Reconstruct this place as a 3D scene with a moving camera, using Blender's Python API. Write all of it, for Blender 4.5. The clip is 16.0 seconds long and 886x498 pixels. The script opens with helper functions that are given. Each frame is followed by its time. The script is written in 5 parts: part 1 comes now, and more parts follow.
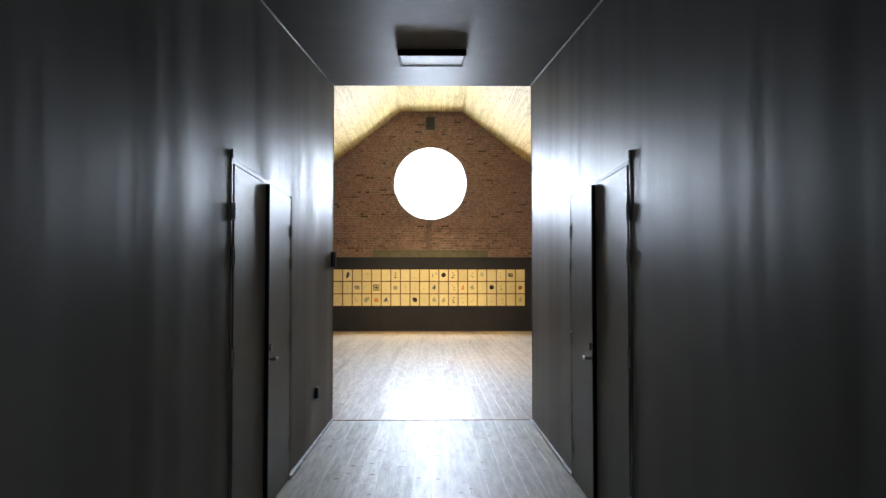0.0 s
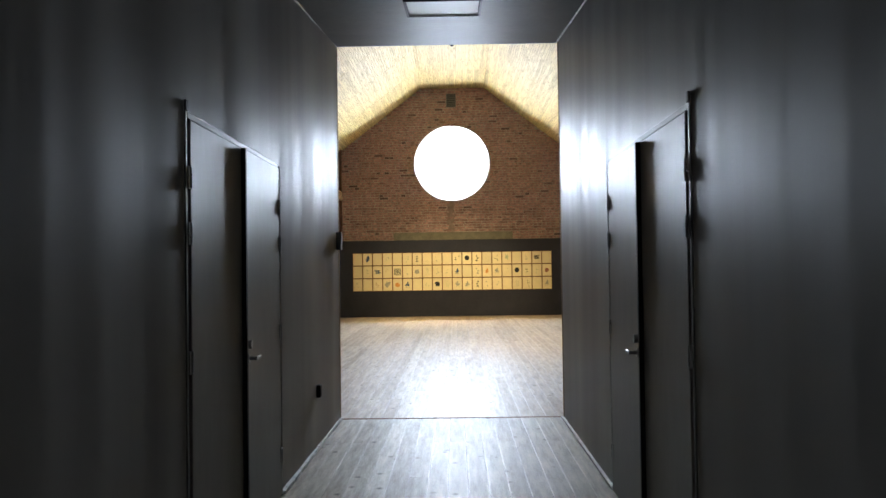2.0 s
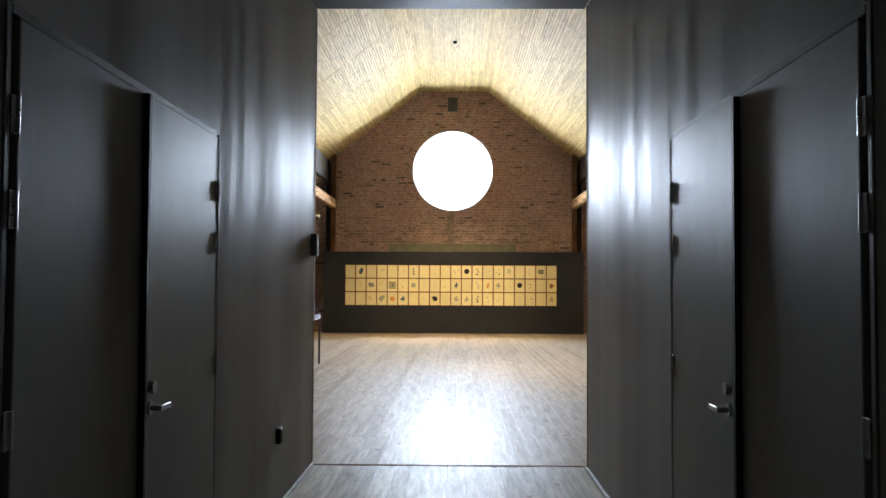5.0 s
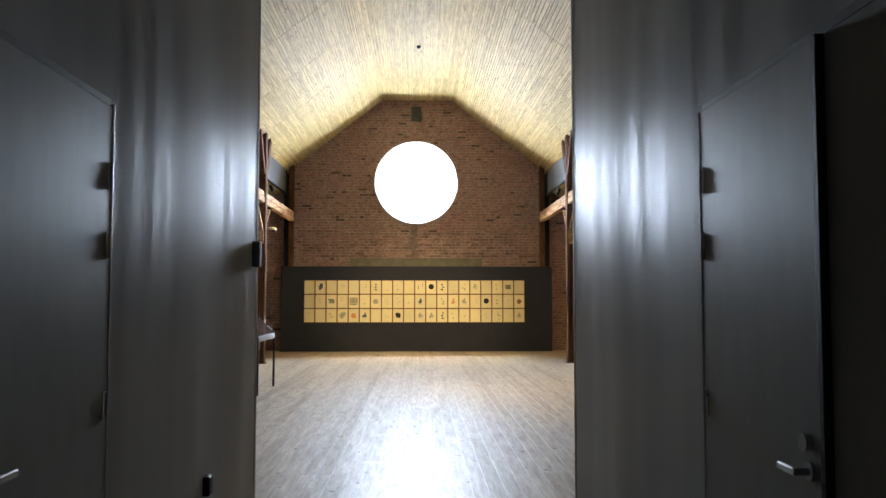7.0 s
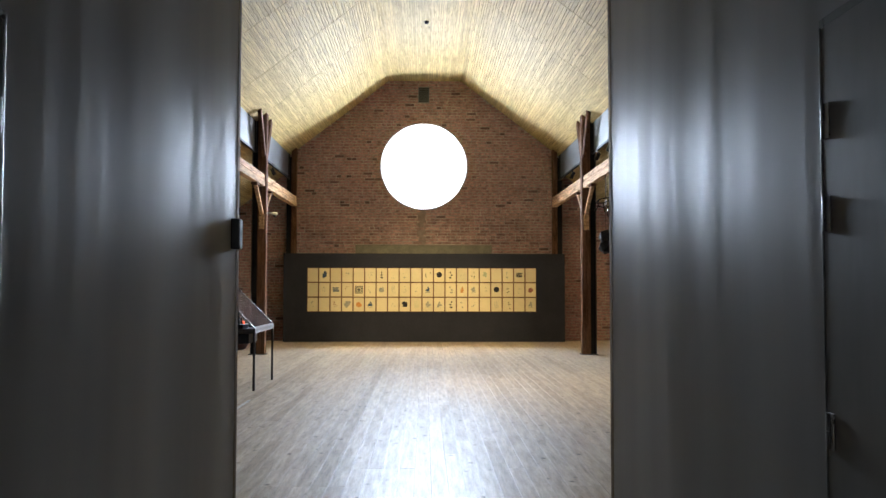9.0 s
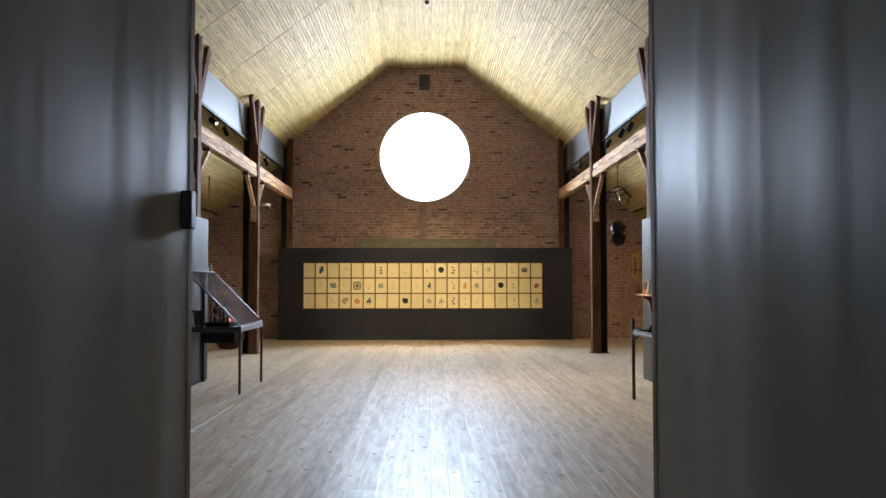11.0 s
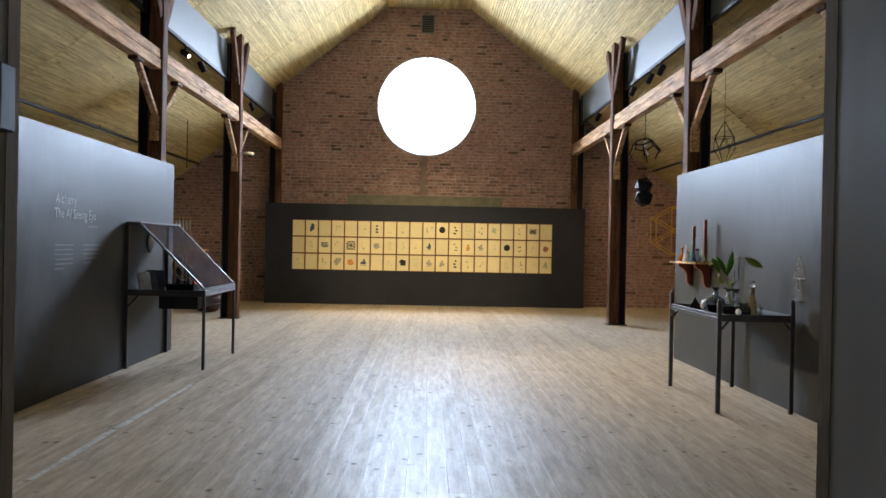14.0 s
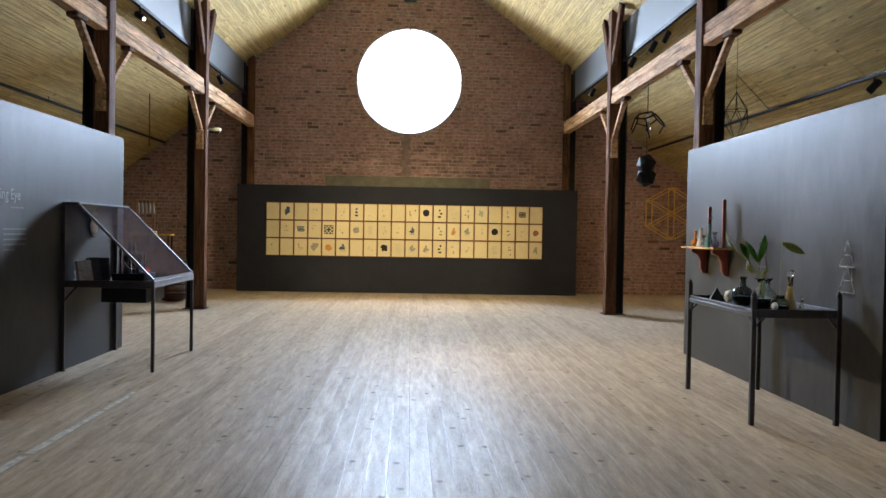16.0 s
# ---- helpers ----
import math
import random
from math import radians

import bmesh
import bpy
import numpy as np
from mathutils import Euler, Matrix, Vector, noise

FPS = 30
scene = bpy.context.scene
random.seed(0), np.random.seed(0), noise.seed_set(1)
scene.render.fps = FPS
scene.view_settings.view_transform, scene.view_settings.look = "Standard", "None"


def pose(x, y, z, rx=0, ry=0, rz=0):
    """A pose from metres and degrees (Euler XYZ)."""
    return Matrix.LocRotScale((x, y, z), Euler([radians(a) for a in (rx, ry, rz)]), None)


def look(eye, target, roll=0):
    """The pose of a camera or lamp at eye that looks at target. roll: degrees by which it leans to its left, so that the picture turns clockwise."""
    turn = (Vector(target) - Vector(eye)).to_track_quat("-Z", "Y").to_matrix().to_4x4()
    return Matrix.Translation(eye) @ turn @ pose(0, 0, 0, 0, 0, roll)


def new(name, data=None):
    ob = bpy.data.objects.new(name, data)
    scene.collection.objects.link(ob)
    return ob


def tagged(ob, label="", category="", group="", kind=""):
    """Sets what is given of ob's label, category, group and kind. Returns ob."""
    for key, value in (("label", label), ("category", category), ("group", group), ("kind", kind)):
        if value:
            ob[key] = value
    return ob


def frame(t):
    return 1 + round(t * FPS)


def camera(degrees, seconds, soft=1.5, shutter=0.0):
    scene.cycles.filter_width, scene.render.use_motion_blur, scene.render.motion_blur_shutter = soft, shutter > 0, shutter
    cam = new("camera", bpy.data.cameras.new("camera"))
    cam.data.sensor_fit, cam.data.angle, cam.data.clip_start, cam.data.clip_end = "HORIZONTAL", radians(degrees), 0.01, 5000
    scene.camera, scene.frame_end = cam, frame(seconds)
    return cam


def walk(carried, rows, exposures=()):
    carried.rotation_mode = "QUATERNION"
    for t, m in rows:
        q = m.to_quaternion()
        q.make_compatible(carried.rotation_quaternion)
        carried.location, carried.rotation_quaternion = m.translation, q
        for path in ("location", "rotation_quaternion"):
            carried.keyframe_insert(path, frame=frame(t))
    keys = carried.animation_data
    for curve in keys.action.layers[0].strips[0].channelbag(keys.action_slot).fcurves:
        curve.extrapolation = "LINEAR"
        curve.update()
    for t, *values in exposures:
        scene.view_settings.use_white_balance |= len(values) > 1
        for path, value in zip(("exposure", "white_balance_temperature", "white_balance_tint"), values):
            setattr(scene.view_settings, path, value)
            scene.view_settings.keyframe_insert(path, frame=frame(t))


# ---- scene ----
cam = camera(55.3, 16.0)
PATH = [
    (0, (0.213, -0.132, 1.482), (0.241, 1.867, 1.564), 0.0),
    (0.5, (0.2, 0.113, 1.471), (0.24, 2.111, 1.544), -0.0),
    (1, (0.209, 0.339, 1.465), (0.259, 2.338, 1.513), -0.5),
    (1.5, (0.265, 0.604, 1.473), (0.273, 2.604, 1.511), -1.2),
    (2, (0.295, 0.833, 1.47), (0.263, 2.832, 1.514), -0.8),
    (2.5, (0.273, 1.095, 1.471), (0.258, 3.095, 1.511), -0.7),
    (3, (0.282, 1.325, 1.465), (0.314, 3.324, 1.521), -0.9),
    (3.5, (0.344, 1.596, 1.47), (0.353, 3.595, 1.521), -1.2),
    (4, (0.364, 1.845, 1.461), (0.305, 3.843, 1.505), -0.5),
    (4.2, (0.345, 1.95, 1.454), (0.288, 3.949, 1.501), -0.4),
    (6.5, (0.226, 3.066, 1.457), (0.272, 5.062, 1.585), 0.5),
    (7, (0.243, 3.289, 1.446), (0.302, 5.285, 1.562), 0.0),
    (7.5, (0.288, 3.54, 1.459), (0.308, 5.536, 1.584), 0.2),
    (8, (0.285, 3.736, 1.444), (0.286, 5.735, 1.529), 0.3),
    (8.5, (0.24, 3.952, 1.451), (0.256, 5.949, 1.547), 0.1),
    (9, (0.235, 4.164, 1.443), (0.277, 6.162, 1.532), 0.1),
    (9.2, (0.257, 4.259, 1.438), (0.283, 6.256, 1.529), 0.4),
    (11.3, (0.256, 5.288, 1.397), (0.293, 7.285, 1.479), -0.1),
    (11.5, (0.257, 5.415, 1.394), (0.265, 7.413, 1.477), -0.0),
    (12, (0.248, 5.704, 1.384), (0.229, 7.703, 1.44), 0.2),
    (12.5, (0.236, 5.973, 1.385), (0.301, 7.971, 1.437), 0.3),
    (13, (0.256, 6.254, 1.387), (0.324, 8.253, 1.422), 0.3),
    (13.5, (0.27, 6.516, 1.374), (0.32, 8.516, 1.389), 0.7),
    (14, (0.257, 6.823, 1.384), (0.295, 8.822, 1.377), 1.1),
    (14.5, (0.267, 7.092, 1.379), (0.361, 9.09, 1.359), 0.3),
    (15, (0.266, 7.436, 1.379), (0.325, 9.435, 1.358), 0.1),
    (15.5, (0.265, 7.704, 1.363), (0.278, 9.703, 1.321), 0.5),
    (16, (0.265, 7.967, 1.375), (0.343, 9.965, 1.332), 1.0),
]
EXPOSURE = 0.18
walk(cam, [(t, look(eye, target, roll)) for t, eye, target, roll in PATH], ((0.0, EXPOSURE + 0.18, 6000, 10), (4.0, EXPOSURE + 0.16, 5950, 10), (8.0, EXPOSURE + 0.12, 5800, 10), (11.5, EXPOSURE + 0.05, 5620, 10), (14.0, EXPOSURE + 0.03, 5500, 10), (16.0, EXPOSURE, 5480, 10)))

# ---- world and light ----
CX = 0.22                      # axis of corridor and hall
WALL_Y, HALL_Y = 26.9, 9.145   # brick gable, mouth of the corridor
CIRC = (0.19, 4.69, 1.165)     # round window: x, z, radius
LX, RX, CEIL = -0.878, 1.307, 3.66

world = bpy.data.worlds.new("world")
scene.world = world
world.use_nodes = True
wn = world.node_tree
sky = wn.nodes.new("ShaderNodeTexSky")
sky.sky_type, sky.sun_disc = "NISHITA", False
sky.sun_elevation, sky.sun_rotation = radians(25), radians(20)
wn.links.new(sky.outputs[0], wn.nodes["Background"].inputs[0])
wn.nodes["Background"].inputs[1].default_value = 0.1


def lamp(name, kind, m, power, colour, **more):
    data = bpy.data.lights.new(name, kind)
    data.energy, data.color = power, colour
    for key, value in more.items():
        if key == "size":
            data.size = value
        elif key == "radius":
            data.shadow_soft_size = value
        elif key == "cone":
            data.spot_size, data.spot_blend = radians(value), 0.9
    ob = new(name, data)
    ob.matrix_world = m
    return ob


# daylight: an area lamp in the round window for the sky, and the glowing overcast distance outside
day = lamp("daylight_in_round_window", "AREA", look((CIRC[0], WALL_Y + 0.2, CIRC[1]), (CIRC[0], WALL_Y - 10, CIRC[1] - 2.6)), 280, (0.82, 0.9, 1.0), size=1.98)
day.data.shape, day.data.spread = "DISK", radians(98)
BACKDROP = 98.0
WARM = (1.0, 0.74, 0.35)
for sx in (-1, 1):
    lamp("track_spot_light", "SPOT", look((CX + sx * 3.45, 20.6, 4.2), (CX - sx * 0.3, 25.2, 0.5)), 900, WARM, radius=0.04, cone=62)
    lamp("aisle_spot_light", "SPOT", look((CX + sx * 5.1, 21.6, 3.0), (CX + sx * 5.3, 26.6, 0.7)), 62 + 54 * sx, (1.0, 0.6, 0.22), radius=0.04, cone=78)
# the lit head on the west track washes the east side of the floor, a weaker one the west side
lamp("floor_spot_light", "SPOT", look((CX - 3.38, 19.45, 4.15), (3.9, 15.4, 0.0)), 1500, (1.0, 0.75, 0.35), radius=0.04, cone=50)
lamp("floor_spot_light", "SPOT", look((CX + 3.38, 19.75, 4.15), (-1.6, 14.2, 0.0)), 25, (1.0, 0.82, 0.55), radius=0.04, cone=62)

# ---- materials ----


def nodes_of(name):
    m = bpy.data.materials.new(name)
    m.use_nodes = True
    t = m.node_tree
    return m, t, t.nodes["Principled BSDF"]


def node(t, kind, **values):
    n = t.nodes.new(kind)
    for key, v in values.items():
        n.inputs[key].default_value = v
    return n


def surface(name, colour, rough=0.5, metal=0.0, stretch=(1, 1, 1), scale=6.0, vary=0.3, bump=0.1, island=0.0, single=0.0,
            rough_vary=0.12, tint=None, fine=8.0, depth=0.01, specular=0.25, fine_share=0.45, detail=5.0, dull=None, edges=None, knots=None, brushed=0.0):
    """A worn surface: noise at two scales in colour, gloss and relief; island / single vary joined pieces and objects."""
    m, t, b = nodes_of(name)
    L = t.links.new
    co = t.nodes.new("ShaderNodeTexCoord")
    mp = node(t, "ShaderNodeMapping", Scale=stretch)
    inf = t.nodes.new("ShaderNodeObjectInfo")
    geo = t.nodes.new("ShaderNodeNewGeometry")
    off = node(t, "ShaderNodeVectorMath")
    off.operation = "SCALE"
    off.inputs[0].default_value = (7.3, 13.1, 5.7)
    add = node(t, "ShaderNodeMath")
    add.operation = "ADD"
    k1 = node(t, "ShaderNodeMath")
    k1.operation = "MULTIPLY"
    k1.inputs[1].default_value = 1.0 if single else 0.0
    k2 = node(t, "ShaderNodeMath")
    k2.operation = "MULTIPLY"
    k2.inputs[1].default_value = 1.0 if island else 0.0
    L(inf.outputs["Random"], k1.inputs[0]), L(geo.outputs["Random Per Island"], k2.inputs[0])
    L(k1.outputs[0], add.inputs[0]), L(k2.outputs[0], add.inputs[1])
    L(add.outputs[0], off.inputs["Scale"])
    vadd = node(t, "ShaderNodeVectorMath")
    L(co.outputs["Object"], vadd.inputs[0]), L(off.outputs[0], vadd.inputs[1])
    L(vadd.outputs[0], mp.inputs[0])
    big = node(t, "ShaderNodeTexNoise", Scale=scale, Detail=detail, Roughness=0.6)
    small = node(t, "ShaderNodeTexNoise", Scale=scale * fine, Detail=3.0, Roughness=0.6)
    L(mp.outputs[0], big.inputs["Vector"]), L(mp.outputs[0], small.inputs["Vector"])
    mix = node(t, "ShaderNodeMath")
    mix.operation = "MULTIPLY_ADD"
    mix.inputs[1].default_value = fine_share
    L(small.outputs[0], mix.inputs[0]), L(big.outputs[0], mix.inputs[2])
    ramp = t.nodes.new("ShaderNodeValToRGB")
    ramp.color_ramp.elements[0].position, ramp.color_ramp.elements[1].position = 0.45, 1.0
    dark = tuple(c * (1 - vary) for c in colour)
    light = tuple(min(1, c * (1 + vary)) for c in (tint or colour))
    ramp.color_ramp.elements[0].color, ramp.color_ramp.elements[1].color = (*dark, 1), (*light, 1)
    L(mix.outputs[0], ramp.inputs[0])
    hsv = t.nodes.new("ShaderNodeHueSaturation")
    val = node(t, "ShaderNodeMapRange")
    spread = max(island, single)
    val.inputs["To Min"].default_value, val.inputs["To Max"].default_value = 1 - spread, 1 + spread
    L(add.outputs[0], val.inputs["Value"])
    L(val.outputs[0], hsv.inputs["Value"])
    if knots:
        # dark knots: cell points in a stretched grid, ringed by the grain
        km = node(t, "ShaderNodeMapping", Scale=knots)
        vo = node(t, "ShaderNodeTexVoronoi", Scale=1.0, Randomness=1.0)
        kr = node(t, "ShaderNodeMapRange")
        kr.inputs["From Min"].default_value, kr.inputs["From Max"].default_value = 0.05, 0.16
        kr.inputs["To Min"].default_value, kr.inputs["To Max"].default_value = 0.38, 1.0
        kx = t.nodes.new("ShaderNodeMix")
        kx.data_type, kx.blend_type = "RGBA", "MULTIPLY"
        kx.inputs[0].default_value = 1.0
        L(vadd.outputs[0], km.inputs[0]), L(km.outputs[0], vo.inputs["Vector"]), L(vo.outputs["Distance"], kr.inputs["Value"])
        L(ramp.outputs[0], kx.inputs[6]), L(kr.outputs[0], kx.inputs[7]), L(kx.outputs[2], hsv.inputs["Color"])
    else:
        L(ramp.outputs[0], hsv.inputs["Color"])
    L(hsv.outputs[0], b.inputs["Base Color"])
    rr = node(t, "ShaderNodeMapRange")
    rr.inputs["From Min"].default_value, rr.inputs["From Max"].default_value = 0.3, 1.1
    rr.inputs["To Min"].default_value, rr.inputs["To Max"].default_value = max(0.03, rough - rough_vary), min(1, rough + rough_vary)
    L(mix.outputs[0], rr.inputs["Value"])
    L(rr.outputs[0], b.inputs["Roughness"])
    b.inputs["Metallic"].default_value = metal
    b.inputs["Specular IOR Level"].default_value = specular
    if dull is not None:
        # varnish worn away in patches
        worn = node(t, "ShaderNodeTexNoise", Scale=3.5, Detail=9.0, Roughness=0.72)
        wm = node(t, "ShaderNodeMapping", Scale=(24.0, 1.8, 1))
        L(vadd.outputs[0], wm.inputs[0]), L(wm.outputs[0], worn.inputs["Vector"])
        wr = node(t, "ShaderNodeMapRange")
        wr.inputs["From Min"].default_value, wr.inputs["From Max"].default_value = 0.40, 0.60
        wr.inputs["To Min"].default_value, wr.inputs["To Max"].default_value = dull, specular
        L(worn.outputs[0], wr.inputs["Value"]), L(wr.outputs[0], b.inputs["Specular IOR Level"])
        if edges:
            # board edges stand proud and are polished by feet
            sep = t.nodes.new("ShaderNodeSeparateXYZ")
            ab = node(t, "ShaderNodeMath")
            ab.operation = "ABSOLUTE"
            er = node(t, "ShaderNodeMapRange")
            er.inputs["From Min"].default_value, er.inputs["From Max"].default_value = edges * 0.28, edges * 0.49
            er.inputs["To Min"].default_value, er.inputs["To Max"].default_value = 0.58, 1.42
            mu = node(t, "ShaderNodeMath")
            mu.operation = "MULTIPLY"
            L(co.outputs["Object"], sep.inputs[0]), L(sep.outputs[0], ab.inputs[0]), L(ab.outputs[0], er.inputs["Value"])
            L(wr.outputs[0], mu.inputs[0]), L(er.outputs[0], mu.inputs[1])
            # some boards are polished more than others
            pr = node(t, "ShaderNodeMapRange")
            pr.inputs["To Min"].default_value, pr.inputs["To Max"].default_value = 0.72, 1.3
            mv = node(t, "ShaderNodeMath")
            mv.operation = "MULTIPLY"
            L(inf.outputs["Random"], pr.inputs["Value"]), L(mu.outputs[0], mv.inputs[0]), L(pr.outputs[0], mv.inputs[1])
            L(mv.outputs[0], b.inputs["Specular IOR Level"])
    if brushed:
        # worn grain along y: the gloss spreads sideways
        tg = node(t, "ShaderNodeCombineXYZ", X=1.0)
        b.inputs["Anisotropic"].default_value = brushed
        L(tg.outputs[0], b.inputs["Tangent"])
    if bump:
        bp = node(t, "ShaderNodeBump", Strength=bump, Distance=depth)
        L(mix.outputs[0], bp.inputs["Height"])
        L(bp.outputs[0], b.inputs["Normal"])
    return m


def glass(name, tint=(1, 1, 1), rough=0.02):
    m, t, b = nodes_of(name)
    b.inputs["Base Color"].default_value = (*tint, 1)
    b.inputs["Transmission Weight"].default_value, b.inputs["Roughness"].default_value, b.inputs["IOR"].default_value = 1.0, rough, 1.45
    return m


FLOOR = dict(stretch=(9, 0.9, 9), scale=2.6, vary=0.36, bump=0.06, single=0.24, island=0.24, knots=(5.5, 4.2, 5.5), rough_vary=0.08, depth=0.004, dull=0.0005, brushed=0.66)
M_FLOOR = surface("floor_pine_worn", (0.318, 0.254, 0.182), 0.40, specular=0.029, edges=0.124, **FLOOR)
M_FLOOR_SIDE = surface("floor_pine_worn_sides", (0.318, 0.254, 0.182), 0.42, specular=0.024, **FLOOR)
M_FLOOR_C = surface("corridor_floor_pine_grey", (0.345, 0.303, 0.23), 0.41, specular=0.0175, edges=0.138, **FLOOR)
M_SUB = surface("subfloor_dark", (0.03, 0.022, 0.016), 0.9)
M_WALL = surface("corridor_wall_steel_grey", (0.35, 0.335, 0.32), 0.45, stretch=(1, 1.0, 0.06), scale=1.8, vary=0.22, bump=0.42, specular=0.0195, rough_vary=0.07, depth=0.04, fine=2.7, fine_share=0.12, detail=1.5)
# west copy of the same steel: paler, less gloss, set to balance its brightness
M_WALL_W = surface("corridor_wall_steel_grey_west", (0.4, 0.38, 0.36), 0.45, stretch=(1, 1.0, 0.06), scale=1.8, vary=0.22, bump=0.42, specular=0.0055, rough_vary=0.07, depth=0.04, fine=2.7, fine_share=0.12, detail=1.5)
M_CORCEIL = surface("corridor_ceiling_grey", (0.15, 0.148, 0.138), 0.5, specular=0.025, scale=2, vary=0.2, bump=0.1)
M_DOOR = surface("door_steel_grey", (0.25, 0.237, 0.223), 0.42, specular=0.036, stretch=(1, 1, 0.3), scale=1.6, vary=0.12, bump=0.05, rough_vary=0.06)
M_DOORFRAME = surface("door_frame_grey", (0.15, 0.147, 0.144), 0.4, specular=0.05, scale=3, vary=0.15, bump=0.03)
M_BLACK = surface("black_paint", (0.014, 0.014, 0.016), 0.5, specular=0.1, scale=8, vary=0.3, bump=0.05)
M_STEEL = surface("black_steel", (0.05, 0.046, 0.048), 0.42, metal=0.4, scale=12, vary=0.35, bump=0.06)
M_CHROME = surface("brushed_steel", (0.55, 0.55, 0.55), 0.28, metal=1.0, scale=30, vary=0.1, bump=0.02)
M_HINGE = surface("hinge_steel", (0.36, 0.36, 0.37), 0.32, metal=0.8, scale=20, vary=0.2, bump=0.02)
# lighter than the door: paints the highlight along the leaf edges
M_EDGE = surface("pale_steel_edge_highlight", (0.42, 0.42, 0.43), 0.4, metal=0.4, scale=20, vary=0.25, bump=0.03)
M_SATIN = surface("satin_steel", (0.3, 0.3, 0.3), 0.38, metal=0.9, scale=30, vary=0.15, bump=0.02)
M_CAULK = surface("grey_white_trim", (0.62, 0.62, 0.6), 0.6, scale=14, vary=0.4, bump=0.3)
M_PANEL = surface("raw_steel_panel", (0.047, 0.0465, 0.046), 0.42, specular=0.095, stretch=(1, 1, 0.45), scale=2.2, vary=0.55, bump=0.03, rough_vary=0.2, fine=5)
M_PANEL_D = surface("dark_painted_panel", (0.026, 0.0265, 0.037), 0.6, specular=0.15, scale=2, vary=0.2, bump=0.03)
M_FASCIA = surface("steel_fascia", (0.12, 0.13, 0.14), 0.4, scale=1.5, vary=0.2, bump=0.02)
M_BRICK = surface("brick_red_brown", (0.156, 0.084, 0.074), 0.85, scale=9, vary=0.5, bump=0.5, island=0.45, single=0.45, tint=(0.225, 0.132, 0.118))
M_BRICK_DARK = surface("brick_burnt_dark", (0.128, 0.074, 0.066), 0.8, scale=9, vary=0.4, bump=0.4, island=0.3)
M_MORTAR = surface("mortar_grey", (0.3, 0.262, 0.237), 0.95, scale=5, vary=0.5, bump=0.5)
M_CONCRETE = surface("concrete_grey", (0.165, 0.15, 0.115), 0.85, scale=6, vary=0.3, bump=0.3)
M_PINE = surface("ceiling_pine_boards", (0.475, 0.365, 0.157), 0.75, knots=(7.0, 2.0, 7.0), stretch=(14, 0.8, 14), scale=2.5, vary=0.42, bump=0.15, island=0.13, specular=0.08)
M_BACKING = surface("ceiling_backing", (0.12, 0.085, 0.05), 0.9)
M_TIMBER = surface("old_timber", (0.066, 0.03, 0.017), 0.7, specular=0.02, stretch=(6, 6, 0.5), scale=3, vary=0.6, bump=0.4, single=0.15, tint=(0.12, 0.062, 0.036))
M_BEAM = surface("beam_timber", (0.33, 0.185, 0.083), 0.7, specular=0.03, knots=(5.0, 1.6, 5.0), stretch=(8, 0.6, 8), scale=3, vary=0.75, bump=0.6, single=0.15, tint=(0.47, 0.3, 0.165))
M_RAW = surface("raw_timber_trim", (0.2, 0.15, 0.095), 0.75, specular=0.04, stretch=(3, 3, 0.4), scale=3, vary=0.3, bump=0.08)
M_PLASTER = surface("plain_plaster", (0.4, 0.37, 0.33), 0.9, scale=3, vary=0.15, bump=0.1)
M_PAPER = surface("drawing_paper", (0.74, 0.63, 0.38), 0.8, scale=3, vary=0.06, bump=0.02, single=0.06)
M_FRAME = surface("picture_frame_wood", (0.22, 0.11, 0.05), 0.6, scale=8, vary=0.3, bump=0.1, single=0.15)
M_INK = surface("ink_black", (0.02, 0.02, 0.025), 0.7, scale=10, vary=0.3, bump=0)
M_GLASS = glass("clear_glass")
# blue tint and slight opacity stand in for the bluish reflections on the lid
M_LID_GLASS = glass("blue_haze_lid_glass", (0.5, 0.57, 0.74), 0.03)
M_LID_GLASS.node_tree.nodes["Principled BSDF"].inputs["IOR"].default_value = 1.3
M_LID_GLASS.node_tree.nodes["Principled BSDF"].inputs["Transmission Weight"].default_value = 0.96

# ---- mesh helpers ----


def finish(bm, name, mat):
    bmesh.ops.recalc_face_normals(bm, faces=bm.faces[:])
    me = bpy.data.meshes.new(name)
    bm.to_mesh(me)
    bm.free()
    me.materials.append(mat)
    return me


def thing(name, label, category, at=(0, 0, 0), group="", kind="", turn=0):
    e = new(name)
    e.empty_display_size = 0.1
    e.matrix_world = pose(*at, 0, 0, turn)
    return tagged(e, label, category, group, kind)


def part(name, bm, mat, parent, label=""):
    ob = new(name, finish(bm, name, mat))
    ob.parent = parent
    return tagged(ob, label) if label else ob


def parts_of(name, bm, mat, parent):
    """Each loose piece of a bmesh becomes a part of its own."""
    left = set(bm.faces)
    while left:
        seed = min(left, key=lambda f: f.index)
        isle, todo = {seed}, [seed]
        while todo:
            for e in todo.pop().edges:
                for g in e.link_faces:
                    if g not in isle:
                        isle.add(g)
                        todo.append(g)
        left -= isle
        own, seen = bmesh.new(), {}
        for f in sorted(isle, key=lambda f: f.index):
            for v in f.verts:
                if v not in seen:
                    seen[v] = own.verts.new(v.co)
            own.faces.new([seen[v] for v in f.verts])
        part(name, own, mat, parent)
    bm.free()


def solo(name, bm, mat, label="", category="", kind="", group=""):
    return tagged(new(name, finish(bm, name, mat)), label, category, group, kind)


